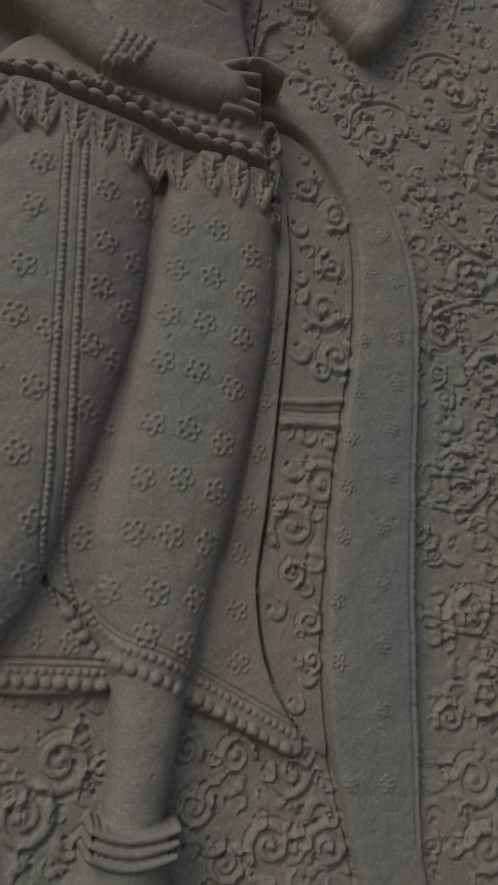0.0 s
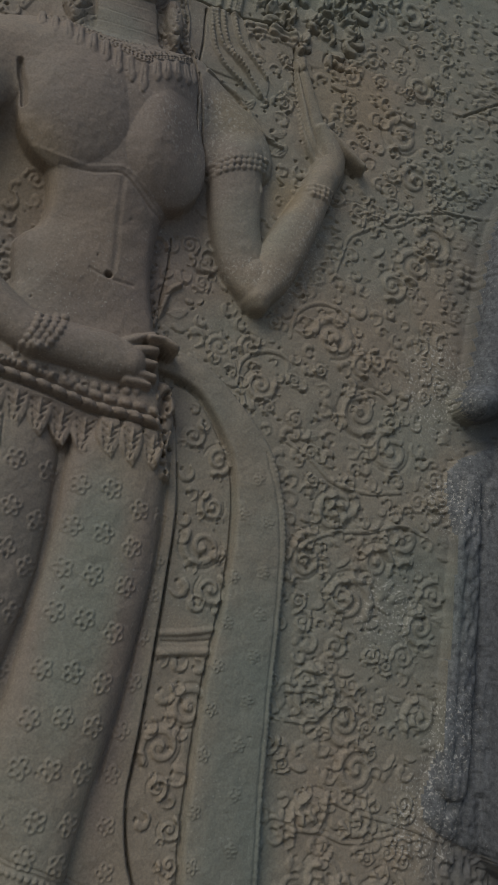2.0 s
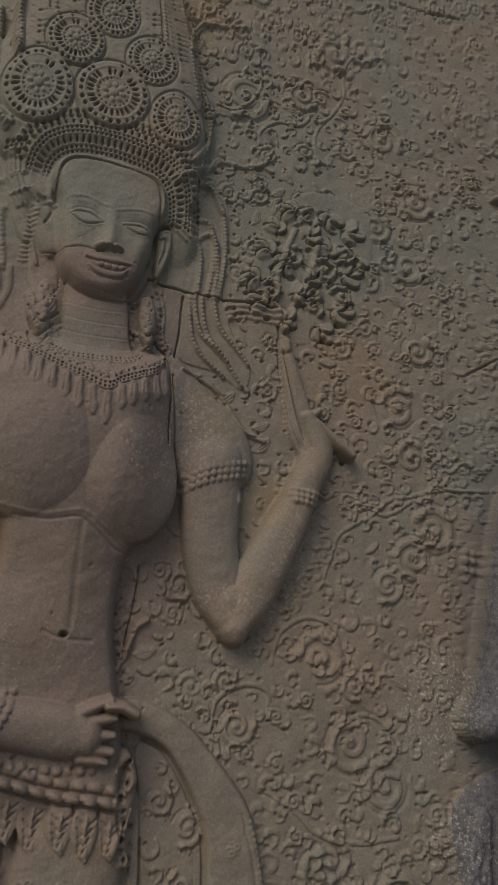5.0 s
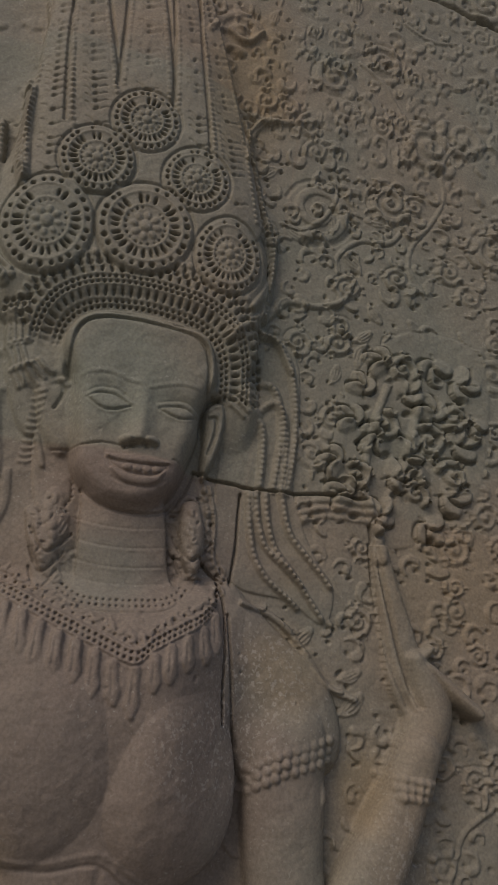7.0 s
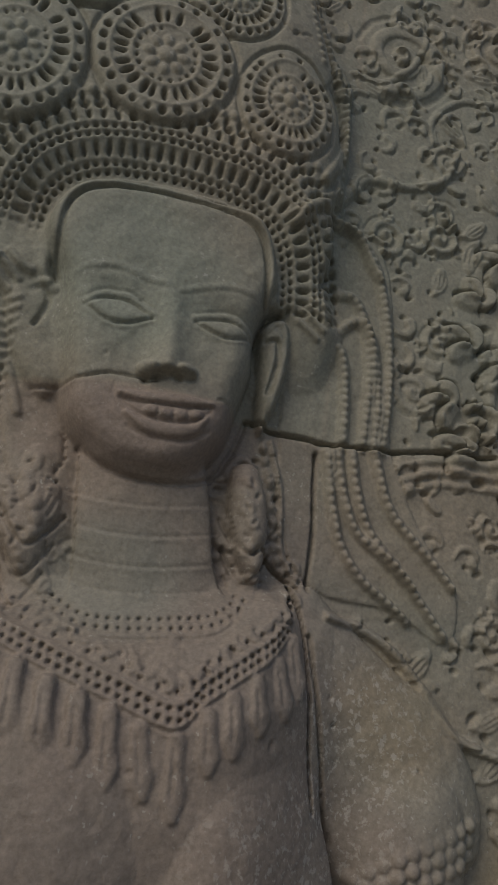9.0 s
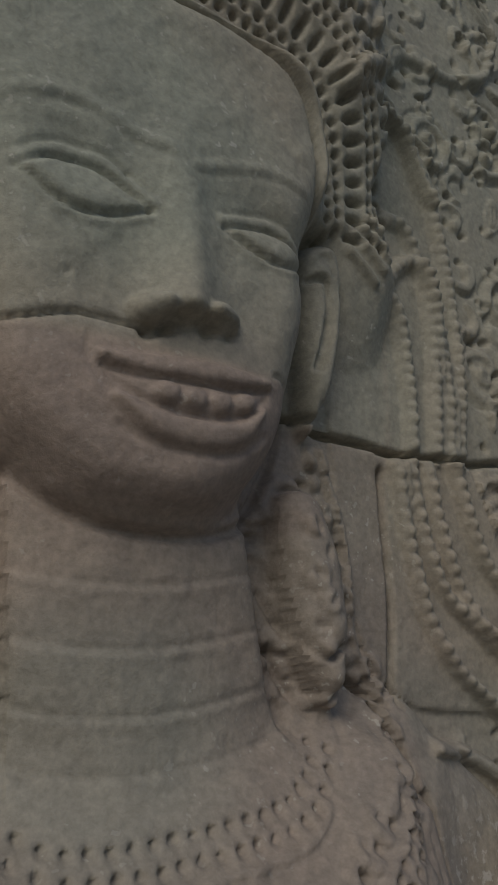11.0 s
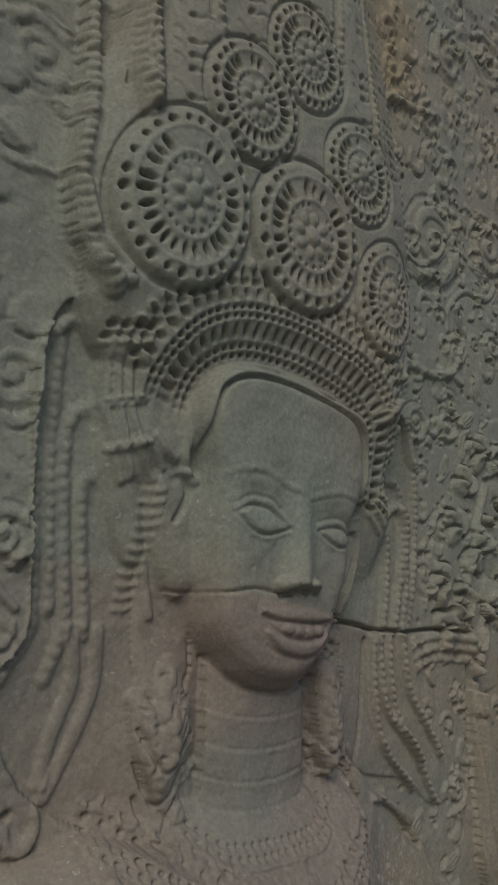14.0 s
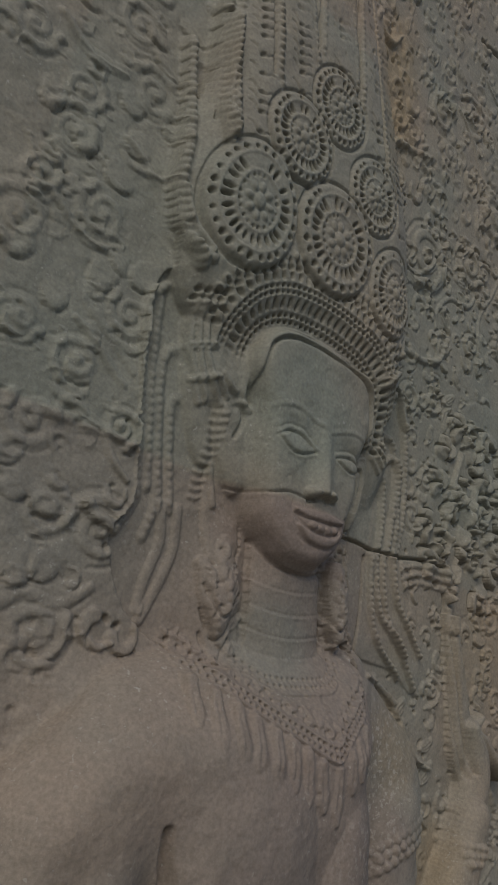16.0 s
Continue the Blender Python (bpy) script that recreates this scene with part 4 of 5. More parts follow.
for shift, h in ((-0.0005, -0.0018), (0.0013, 0.0008), (0.0118, 0.0012), (0.0138, -0.0012), (0.021, 0.0009)):
    line([(x, z + shift) for x, z in vee], 0.0014, h)
inner = [(-0.073, 1.770), (-0.064, 1.765), (-0.054, 1.761), (-0.037, 1.761), (-0.014, 1.764), (0.008, 1.768), (0.021, 1.776), (0.027, 1.787)]
for low in (0.0, -0.005):
    for x, z, a in along(inner, 0.0052, low):
        k = rng.uniform(0.7, 1.1)
        dot(x, z, 0.0015 * k, 0.0014 * k, -0.0042, a, power=3.0)
line([(x, z - 0.0085) for x, z in inner], 0.0012, 0.001)
line([(x, z - 0.0105) for x, z in inner], 0.0012, -0.0012)
x, z = [(-0.013, 1.748)][0]
dot(x, z, 0.007, 0.009, 0.0018)
for k in range(8):
    dot(x + 0.008 * math.cos(k * 0.785), z + 0.01 * math.sin(k * 0.785), 0.003, 0.003, 0.0014)

# ---- head ----
face = [(-0.107, 1.971), (-0.104, 1.987), (-0.087, 1.999), (-0.060, 2.005), (-0.028, 2.005), (-0.003, 2.003), (0.011, 1.989), (0.016, 1.969), (0.018, 1.939), (0.018, 1.913), (0.013, 1.889), (0.007, 1.864), (-0.007, 1.846), (-0.023, 1.838), (-0.049, 1.837), (-0.068, 1.846), (-0.085, 1.863), (-0.092, 1.885), (-0.099, 1.917), (-0.105, 1.948)]
# the forehead runs on under the diadem
face = [(x + 0.011 * np.sign(x + 0.045) * min(1, abs(x + 0.045) / 0.04), z + 0.011 * np.clip((z - 1.97) / 0.03, 0, 1)) if z > 1.955 else (x, z) for x, z in face]
slab(face, 0.026, 0.014, dome=0.008, reach=0.05)
s, xx, zz = window(face, 0.0)
keep, soft = inside(smooth(face, 5, True)[:, :2], xx, zz), H[s].copy()
for n in range(18):
    P = np.pad(soft, 1, mode="edge")
    soft = np.where(keep, 0.25 * (P[:-2, 1:-1] + P[2:, 1:-1] + P[1:-1, :-2] + P[1:-1, 2:]), H[s])
H[s] = soft
# jaw and chin stand clear of the neck
line([(-0.073, 1.850), (-0.064, 1.843), (-0.051, 1.838), (-0.035, 1.836), (-0.014, 1.838), (0.002, 1.846), (0.013, 1.863), (0.020, 1.887)], 0.0022, -0.003)
swell(-0.030, 1.868, 0.026, 0.018, 0.0035)
swell(-0.028, 1.847, 0.014, 0.008, 0.0025)
swell(-0.072, 1.908, 0.016, 0.014, 0.0016)
swell(0.000, 1.908, 0.013, 0.014, 0.0014)
for x, z in ((-0.066, 1.934), (-0.006, 1.938)):
    swell(x, z, 0.017, 0.009, -0.0026, -0.1)


def ease(q):
    q = np.clip(q, 0, 1)
    return q * q * (3 - 2 * q)


# nose: a ridge that rises and widens to the tip, with wings
bridge = [(-0.040, 1.952), (-0.037, 1.934), (-0.035, 1.914), (-0.035, 1.898)]
c = smooth(bridge, 6)
s, xx, zz = window(c, 0.03)
d, r = away(c, xx, zz)
fall = np.clip((c[0][1] - zz) / (c[0][1] - c[-1][1]), 0, 1)
H[s] += (0.0012 + 0.0085 * fall ** 1.2) * np.exp(-((d / (0.0065 + 0.0035 * fall)) ** 2)) * ease((zz - c[-1][1] + 0.009) / 0.008)
for x, z, r in [(-0.045, 1.894, 0.0063), (-0.023, 1.897, 0.0061)]:
    dot(x, z, r, r * 0.75, 0.0055)
for x, z, r in [(-0.039, 1.890, 0.0028), (-0.027, 1.892, 0.0029)]:
    dot(x, z, r, r * 0.6, -0.0025)
line([(-0.045, 1.888), (-0.038, 1.892), (-0.028, 1.894), (-0.020, 1.894)], 0.0026, -0.0035)
# brows
for pts in ([(-0.1, 1.939), (-0.087, 1.949), (-0.070, 1.953), (-0.054, 1.949), (-0.043, 1.948)], [(-0.033, 1.946), (-0.021, 1.951), (-0.006, 1.956), (0.008, 1.956)]):
    line(pts, 0.0028, 0.0007)
    line([(x, z - 0.0022) for x, z in pts], 0.0014, -0.0006)
# eyes: a sunk almond, the ball, crisp lids
for eye, lid, low in (([(-0.066, 1.926, 0.0201)], [(-0.085, 1.926), (-0.076, 1.932), (-0.063, 1.933), (-0.054, 1.929), (-0.047, 1.925)], [(-0.083, 1.925), (-0.072, 1.919), (-0.061, 1.919), (-0.047, 1.925)]),
                      ([(-0.006, 1.930, 0.0155)], [(-0.023, 1.929), (-0.013, 1.933), (-0.001, 1.935), (0.012, 1.930)], [(-0.021, 1.928), (-0.009, 1.924), (0.000, 1.924), (0.011, 1.929)])):
    x, z, r = eye[0]
    # the ball swells inside an outline of two lids
    slab(lid + low[::-1][1:-1], 0.0024, 0.006, add=True, per=4)
    line([(a, b + 0.0026) for a, b in lid], 0.0022, 0.0011)
    line(lid, 0.0011, -0.0019)
    line([(a, b + 0.0056) for a, b in lid], 0.0011, -0.0008)
    line(low, 0.001, -0.0017)
    line([(a, b - 0.002) for a, b in low], 0.0015, 0.0006)
# smiling mouth with bared teeth
line([(-0.057, 1.8785, 0.0012), (-0.048, 1.8782, 0.0026), (-0.034, 1.8795, 0.0034), (-0.020, 1.8805, 0.003), (-0.006, 1.8815, 0.0012)], 0.0034, 0.0023, flat=3.0)
line([(-0.053, 1.8680, 0.001), (-0.042, 1.8625, 0.003), (-0.028, 1.8615, 0.0038), (-0.015, 1.8645, 0.003), (-0.008, 1.8725, 0.001)], 0.0038, 0.0025, flat=3.0)
line([(-0.057, 1.8755), (-0.047, 1.8745), (-0.032, 1.8757), (-0.017, 1.8767), (-0.006, 1.8795)], 0.001, -0.0018)
line([(-0.055, 1.8735), (-0.047, 1.8690), (-0.038, 1.8668), (-0.026, 1.8665), (-0.014, 1.8700), (-0.007, 1.8772)], 0.0011, -0.0016)
for x, z, a in along([(-0.043, 1.8715), (-0.035, 1.871), (-0.025, 1.8713), (-0.014, 1.8735)], 0.0082):
    dot(x, z, 0.0038, 0.0032, 0.0023, a, power=4.0)
line([(-0.050, 1.8605), (-0.043, 1.8575), (-0.029, 1.8562), (-0.016, 1.8585), (-0.006, 1.866)], 0.0015, -0.0012)
line([(-0.061, 1.8815), (-0.0605, 1.877), (-0.057, 1.872), (-0.053, 1.868)], 0.0011, -0.0009)
# long ears
for lobe, rim, curl in (([(-0.131, 1.932), (-0.124, 1.941), (-0.113, 1.947), (-0.1, 1.945), (-0.094, 1.928), (-0.090, 1.900), (-0.089, 1.885), (-0.097, 1.875), (-0.109, 1.882), (-0.121, 1.898)], [(-0.11, 1.866), (-0.119, 1.888), (-0.125, 1.908), (-0.128, 1.926), (-0.124, 1.936), (-0.114, 1.942), (-0.104, 1.939)], [(-0.118, 1.936), (-0.111, 1.939), (-0.106, 1.932), (-0.108, 1.923), (-0.111, 1.916)]),
                        ([(0.019, 1.944), (0.027, 1.955), (0.037, 1.955), (0.041, 1.942), (0.040, 1.919), (0.036, 1.898), (0.029, 1.879), (0.024, 1.893), (0.022, 1.919)], [(0.021, 1.943), (0.028, 1.951), (0.035, 1.950), (0.038, 1.936), (0.037, 1.917), (0.033, 1.894)], [(0.025, 1.937), (0.031, 1.938), (0.032, 1.923), (0.029, 1.904)])):
    slab(lobe, 0.0135, 0.010, dome=0.002, reach=0.01)
    if lobe[0][0] < -0.1:
        soften(-0.121, 1.868, -0.082, 1.955, 30)
    line(rim, 0.003, 0.0024)
    line(curl, 0.0022, -0.004)

# diadem: a rim round the brow and rows of pierced work outside it
rim = [(-0.11, 1.944), (-0.112, 1.962), (-0.112, 1.983), (-0.107, 1.997), (-0.091, 2.008), (-0.061, 2.014), (-0.028, 2.014), (-0.002, 2.011), (0.014, 1.999), (0.021, 1.979), (0.023, 1.956)]
outer = np.array(smooth(rim, 6))
tan = np.gradient(outer, axis=0)
nrm = np.c_[-tan[:, 1], tan[:, 0]] / np.hypot(*tan.T)[:, None]
ring = lambda q: [tuple(p) for p in outer + nrm * q]
share = np.linspace(0, 1, len(outer))
wide = 0.036 + 0.022 * np.clip(np.minimum(share - 0.2, 0.85 - share) / 0.12 + 0.4, 0, 1)
slab([(-0.185, 2.0), (-0.202, 2.06), (-0.196, 2.14), (-0.06, 2.16), (0.04, 2.14), (0.06, 2.08), (0.056, 2.03), (0.045, 1.985), (0.024, 1.98), (0.0, 2.012), (-0.06, 2.018), (-0.105, 2.0), (-0.114, 1.97), (-0.14, 1.97)], 0.0175, 0.022)
# it thins out behind the ear
side = [(0.020, 1.99), (0.066, 1.995), (0.080, 1.955), (0.072, 1.905), (0.046, 1.888), (0.030, 1.9)]
s, xx, zz = window(side, 0.002)
d, _ = away(side + side[:1], xx, zz)
H[s] = np.where(inside(np.array(side), xx, zz), np.maximum(H[s], 0.016 * ease((zz - 1.895) / 0.07) * ease(d / 0.022 + 0.1)), H[s])
WHO[s] = np.where(inside(np.array(side), xx, zz), FIGURE, WHO[s])
slab(ring(-0.003) + [tuple(p) for p in outer + nrm * wide[:, None]][::-1], 0.0165, 0.008, per=1)
line(ring(-0.0005)[::3], 0.0042, 0.005)
line(ring(-0.0058)[::3], 0.002, -0.003)
for q, gap, r, long in ((0.0078, 0.0058, 0.0017, 1.0), (0.0124, 0.0058, 0.0017, 1.0), (0.0208, 0.0076, 0.0019, 2.8), (0.0285, 0.0056, 0.0016, 1.0), (0.033, 0.0056, 0.0016, 1.0), (0.0405, 0.0088, 0.0022, 2.0)):
    for x, z, a in along(ring(q)[::3], gap):
        k = rng.uniform(0.8, 1.1)
        dot(x, z, r * k, r * long * k, -0.0062, a + rng.uniform(-0.12, 0.12))
for q in (0.0101, 0.0155, 0.0262, 0.0308, 0.0355):
    line(ring(q)[::3], 0.001, 0.0007)
for x, z, a in along(ring(0.0465)[12::3], 0.0088):
    dot(x, z, 0.0034, 0.003, -0.006, a)
few = slice(int(len(outer) * 0.22), int(len(outer) * 0.84), 3)
for x, z, a in along(ring(0.0515)[few], 0.0088):
    dot(x, z, 0.0018, 0.0044, -0.0055, a)
for x, z, a in along(ring(0.0575)[few], 0.0088):
    dot(x + 0.004, z, 0.0032, 0.0036, 0.0022, a)
# clasps at the ends of the diadem
slab([(-0.170, 1.99), (-0.112, 1.99), (-0.1, 1.95), (-0.118, 1.93), (-0.150, 1.93)], 0.0145, 0.024)
soften(-0.175, 1.915, -0.1, 1.985, 14)
slab([(-0.175, 2.009), (-0.153, 2.021), (-0.13, 1.982), (-0.112, 1.956), (-0.124, 1.933), (-0.148, 1.928), (-0.161, 1.964)], 0.008, 0.02)
slab([(-0.169, 1.977), (-0.124, 1.989), (-0.106, 1.957), (-0.123, 1.935), (-0.151, 1.928)], 0.011, 0.03)
slab([(-0.164, 1.957), (-0.13, 1.970), (-0.123, 1.932), (-0.117, 1.894), (-0.133, 1.890), (-0.15, 1.915)], 0.0095, 0.02)
slab([(0.030, 1.981), (0.064, 1.984), (0.070, 1.961), (0.056, 1.943), (0.036, 1.946)], 0.007, 0.012)
for pts in ([(-0.168, 1.991), (-0.163, 1.968)], [(-0.164, 1.994), (-0.158, 1.970)], [(-0.159, 1.997), (-0.153, 1.972)], [(-0.153, 1.999), (-0.147, 1.974)], [(-0.161, 1.961), (-0.157, 1.954), (-0.153, 1.946)], [(-0.155, 1.964), (-0.152, 1.956), (-0.148, 1.948)], [(-0.15, 1.966), (-0.146, 1.958), (-0.142, 1.950)], [(-0.154, 1.942), (-0.149, 1.936), (-0.145, 1.929)],
            [(-0.149, 1.944), (-0.144, 1.938), (-0.141, 1.932)], [(-0.142, 1.948), (-0.136, 1.941), (-0.129, 1.934)], [(-0.137, 1.951), (-0.13, 1.945), (-0.125, 1.941)], [(-0.133, 1.956), (-0.126, 1.950), (-0.119, 1.947)]):
    line(pts, 0.0024, 0.0024, FIGURE)
for pts in ([(-0.164, 1.964), (-0.155, 1.968), (-0.145, 1.972)], [(-0.155, 1.943), (-0.146, 1.947), (-0.138, 1.952)], [(-0.172, 1.994), (-0.165, 1.997), (-0.154, 2.003)]):
    line(pts, 0.0028, 0.0022, FIGURE)
for x, z in [(-0.172, 2.003), (-0.166, 2.004), (-0.16, 2.006), (-0.154, 2.007), (-0.172, 1.997), (-0.166, 1.999), (-0.161, 2.001)]:
    dot(x, z, 0.0032, 0.0026, -0.005, 0.3)
for k in range(11):
    line([(x, z - 0.0062 * k) for x, z in [(-0.13, 1.928), (-0.126, 1.928), (-0.121, 1.930)]], 0.0017, 0.0014, FIGURE)
for k, pts in enumerate(([(0.044, 1.962), (0.051, 1.958), (0.059, 1.952)], [(0.047, 1.966), (0.055, 1.963), (0.062, 1.958)], [(0.042, 1.955), (0.049, 1.951), (0.056, 1.946)], [(0.050, 1.971), (0.058, 1.969), (0.065, 1.966)])):
    line(pts, 0.002, 0.0025, FIGURE)

# ---- crown: pierced medallions under tall spires ----
def medallion(x, z, rx, rz, lift):
    rx, rz = rx * 0.985, rz * 0.985
    s, xx, zz = window([(x, z)], max(rx, rz))
    q = np.hypot((xx - x) / rx, (zz - z) / rz)
    h = np.where(q < 1, lift + 0.0055 * np.sqrt(np.clip(1 - (np.clip(q - 0.88, 0, 1) / 0.12) ** 2, 0, 1)) - 0.0015 * np.clip(1 - q, 0, 1), -1)
    WHO[s] = np.where(h > H[s], FIGURE, WHO[s])
    H[s] = np.maximum(H[s], h)
    for radius, count, u, v, deep in ((0.87, 26, 0.06, 0.062, -0.006), (0.62, 26, 0.045, 0.125, -0.007), (0.41, 20, 0.03, 0.03, -0.004)):
        for k in range(count):
            a = (k + rng.uniform(-0.14, 0.14)) / count * 6.2832
            if math.sin(a) > 0.75 and rng.random() < 0.45:
                continue
            worn = rng.uniform(0.75, 1.1)
            dot(x + radius * rx * math.cos(a), z + radius * rz * math.sin(a), v * rx * worn, u * rx * worn, deep * worn, a, power=3.0)
    for radius in (0.78, 0.48):
        line([(x + radius * rx * math.cos(a), z + radius * rz * math.sin(a)) for a in np.linspace(0, 6.2832, 17)], 0.0013, 0.0008, per=3)
    for k in range(8):
        a = k * 0.7854
        dot(x + 0.24 * rx * math.cos(a), z + 0.24 * rz * math.sin(a), 0.1 * rx, 0.075 * rx, 0.0022, a)
    dot(x, z, 0.14 * rx, 0.14 * rz, 0.0035)
    line([(x + 1.04 * rx * math.cos(a), z + 1.04 * rz * math.sin(a)) for a in np.linspace(0, 6.2832, 21)], 0.0018, -0.0025, per=3)


slab([(-0.196, 2.031), (-0.213, 2.062), (-0.217, 2.117), (-0.205, 2.209), (-0.212, 2.309), (-0.224, 2.399), (-0.18, 2.506), (-0.082, 2.463), (-0.042, 2.378), (-0.002, 2.283), (0.034, 2.186), (0.052, 2.103), (0.043, 2.068), (-0.035, 2.062), (-0.137, 2.039)], 0.016, 0.034, dome=0.002, reach=0.04)
# spires
for pts in ([(-0.165, 2.129, 0.0332), (-0.178, 2.212, 0.0252), (-0.192, 2.309, 0.0155), (-0.206, 2.398, 0.0062)], [(-0.133, 2.193, 0.0321), (-0.154, 2.279, 0.0261), (-0.172, 2.364, 0.0184), (-0.192, 2.472, 0.0077)], [(-0.095, 2.249, 0.0309), (-0.107, 2.327, 0.0257), (-0.124, 2.417, 0.0190), (-0.143, 2.513, 0.0079)],
            [(-0.033, 2.200, 0.0318), (-0.049, 2.281, 0.0243), (-0.071, 2.374, 0.0176), (-0.098, 2.472, 0.0078)], [(0.015, 2.140, 0.0290), (-0.004, 2.224, 0.0240), (-0.032, 2.326, 0.0174), (-0.061, 2.428, 0.0077)]):
    limb(pts, 0.006, 0.013, full=3.0)
    for side in (-0.75, 0.75):
        edge = [(x + side * r, z) for x, z, r in pts]
        beads(edge, 0.0065, 0.0026, 0.0022)
    for x, z, a in along(pts, 0.0085):
        if rng.random() < 0.3:
            continue
        dot(x, z, 0.0022, 0.0042, -0.003, a + rng.uniform(0, 0.6))
        for side in (-1, 1):
            line([(x + side * 0.0035, z), (x + side * 0.0075, z + 0.004), (x + side * 0.011, z + 0.005)], 0.0012, -0.0013, per=2)
    line([(x - 0.95 * r, z) for x, z, r in pts], 0.002, -0.004)
    line([(x + 0.95 * r, z) for x, z, r in pts], 0.002, -0.004)
for x, z, r, rz, lift in [(-0.089, 2.217, 0.0338, 0.058, 0.014), (-0.125, 2.158, 0.0360, 0.06, 0.016), (-0.030, 2.166, 0.0335, 0.062, 0.014)]:
    medallion(x, z, r, r * 1.06, lift)
for x, z, r, rz, lift in [(-0.154, 2.079, 0.0419, 0, 0.0155), (-0.068, 2.099, 0.0455, 0, 0.0155), (0.014, 2.094, 0.0339, 0, 0.014)]:
    medallion(x, z, r, r * (1.05 if r > 0.042 else 1.2), lift)
# beaded borders and flame curls at the crown's sides
for pts in ([(0.060, 2.050), (0.063, 2.089), (0.058, 2.140), (0.041, 2.182), (0.026, 2.227), (0.009, 2.280)], [(-0.178, 2.018), (-0.195, 2.041), (-0.207, 2.070), (-0.21, 2.107), (-0.214, 2.140), (-0.223, 2.191)], [(-0.186, 2.116), (-0.197, 2.149), (-0.201, 2.195), (-0.207, 2.240)], [(-0.184, 2.122), (-0.195, 2.178), (-0.201, 2.225)]):
    line(pts, 0.0045, 0.005, FIGURE)
    beads(pts, 0.006, 0.0028, 0.0035)
for pts in ([(0.028, 2.016, 0.0045), (0.053, 2.041, 0.0051), (0.072, 2.068, 0.0046), (0.085, 2.083, 0.0041), (0.111, 2.084, 0.0035), (0.14, 2.097, 0.0030), (0.152, 2.127, 0.0018)], [(0.046, 2.051, 0.0040), (0.059, 2.080, 0.0040), (0.064, 2.115, 0.0035), (0.062, 2.148, 0.0024)], [(0.059, 2.037, 0.0028), (0.077, 2.034, 0.0028), (0.091, 2.014, 0.0028), (0.098, 2.004, 0.0023)],
            [(0.018, 2.219, 0.0031), (0.016, 2.255, 0.0043), (0.029, 2.289, 0.0044), (0.060, 2.301, 0.0038), (0.085, 2.309, 0.0026)], [(-0.047, 2.372, 0.0032), (-0.032, 2.399, 0.0039), (-0.004, 2.389, 0.0039), (0.012, 2.413, 0.0026)],
            [(-0.173, 2.024, 0.0038), (-0.193, 2.031, 0.0042), (-0.205, 2.046, 0.0042), (-0.218, 2.066, 0.0037), (-0.239, 2.080, 0.0027), (-0.249, 2.084, 0.0018)], [(-0.175, 2.030, 0.0028), (-0.192, 2.045, 0.0028), (-0.203, 2.067, 0.0023)], [(-0.261, 2.127, 0.0023), (-0.283, 2.123, 0.0035), (-0.303, 2.130, 0.0035), (-0.314, 2.139, 0.0026)], [(-0.211, 2.072, 0.0019), (-0.239, 2.067, 0.0031), (-0.249, 2.078, 0.0027)],
            [(-0.309, 2.042, 0.0016), (-0.297, 2.021, 0.0024), (-0.28, 2.011, 0.0029), (-0.255, 1.998, 0.0034), (-0.24, 2.000, 0.0026)], [(-0.203, 1.918, 0.0026), (-0.217, 1.928, 0.0034), (-0.231, 1.937, 0.0033), (-0.247, 1.945, 0.0025)], [(-0.184, 1.859, 0.0021), (-0.198, 1.870, 0.0029), (-0.206, 1.882, 0.0025)], [(-0.259, 1.879, 0.0031), (-0.237, 1.883, 0.0040), (-0.209, 1.884, 0.0033), (-0.188, 1.881, 0.0021)]):
    line(pts, 0.006, 0.0038, FIGURE if pts[0][1] > 2.05 and abs(pts[0][0] + 0.06) < 0.12 else None)

# ---- the crown leans out from the wall, and the chest stands well forward ----
def lift(poly, height, reach, fade=None):
    s, xx, zz = window(poly, 0.002)
    d, _ = away(poly + poly[:1], xx, zz)
    rise = np.where(inside(np.array(poly), xx, zz), height * ease(d / reach), 0)
    H[s] += rise * (fade(zz) if fade else 1)


lift([(-0.205, 2.0), (-0.235, 2.08), (-0.235, 2.2), (-0.245, 2.4), (-0.19, 2.54), (-0.07, 2.5), (-0.02, 2.38), (0.02, 2.28), (0.065, 2.18), (0.09, 2.09), (0.085, 2.0), (0.05, 1.968), (0.02, 1.972), (0.0, 1.984), (-0.06, 1.986), (-0.105, 1.978), (-0.15, 1.965)], 0.022, 0.075, lambda z: 1 - 0.5 * ease((z - 2.2) / 0.25))
lift([(-0.27, 1.69), (-0.21, 1.755), (-0.1, 1.785), (-0.02, 1.784), (0.06, 1.79), (0.09, 1.74), (0.09, 1.6), (0.06, 1.5), (0.06, 1.4), (-0.09, 1.4), (-0.12, 1.48), (-0.2, 1.54), (-0.28, 1.6)], 0.03, 0.075, lambda z: 0.3 + 0.7 * ease((z - 1.5) / 0.18))
swell(-0.090, 1.805, 0.018, 0.035, 0.010)
swell(0.030, 1.822, 0.014, 0.03, 0.008)

# ---- the neighbouring figure, on the darkened stones by the corner ----
edge_x = 0.53
limb([(0.564, 1.720, 0.0380), (0.551, 1.681, 0.0375), (0.538, 1.618, 0.0334), (0.525, 1.524, 0.0300), (0.511, 1.439, 0.0261)], 0.04, 0.008, NEIGHBOUR)
limb([(0.497, 1.431, 0.0246), (0.548, 1.457, 0.0269), (0.598, 1.496, 0.0276), (0.665, 1.546, 0.0270)], 0.04, 0.012, NEIGHBOUR)
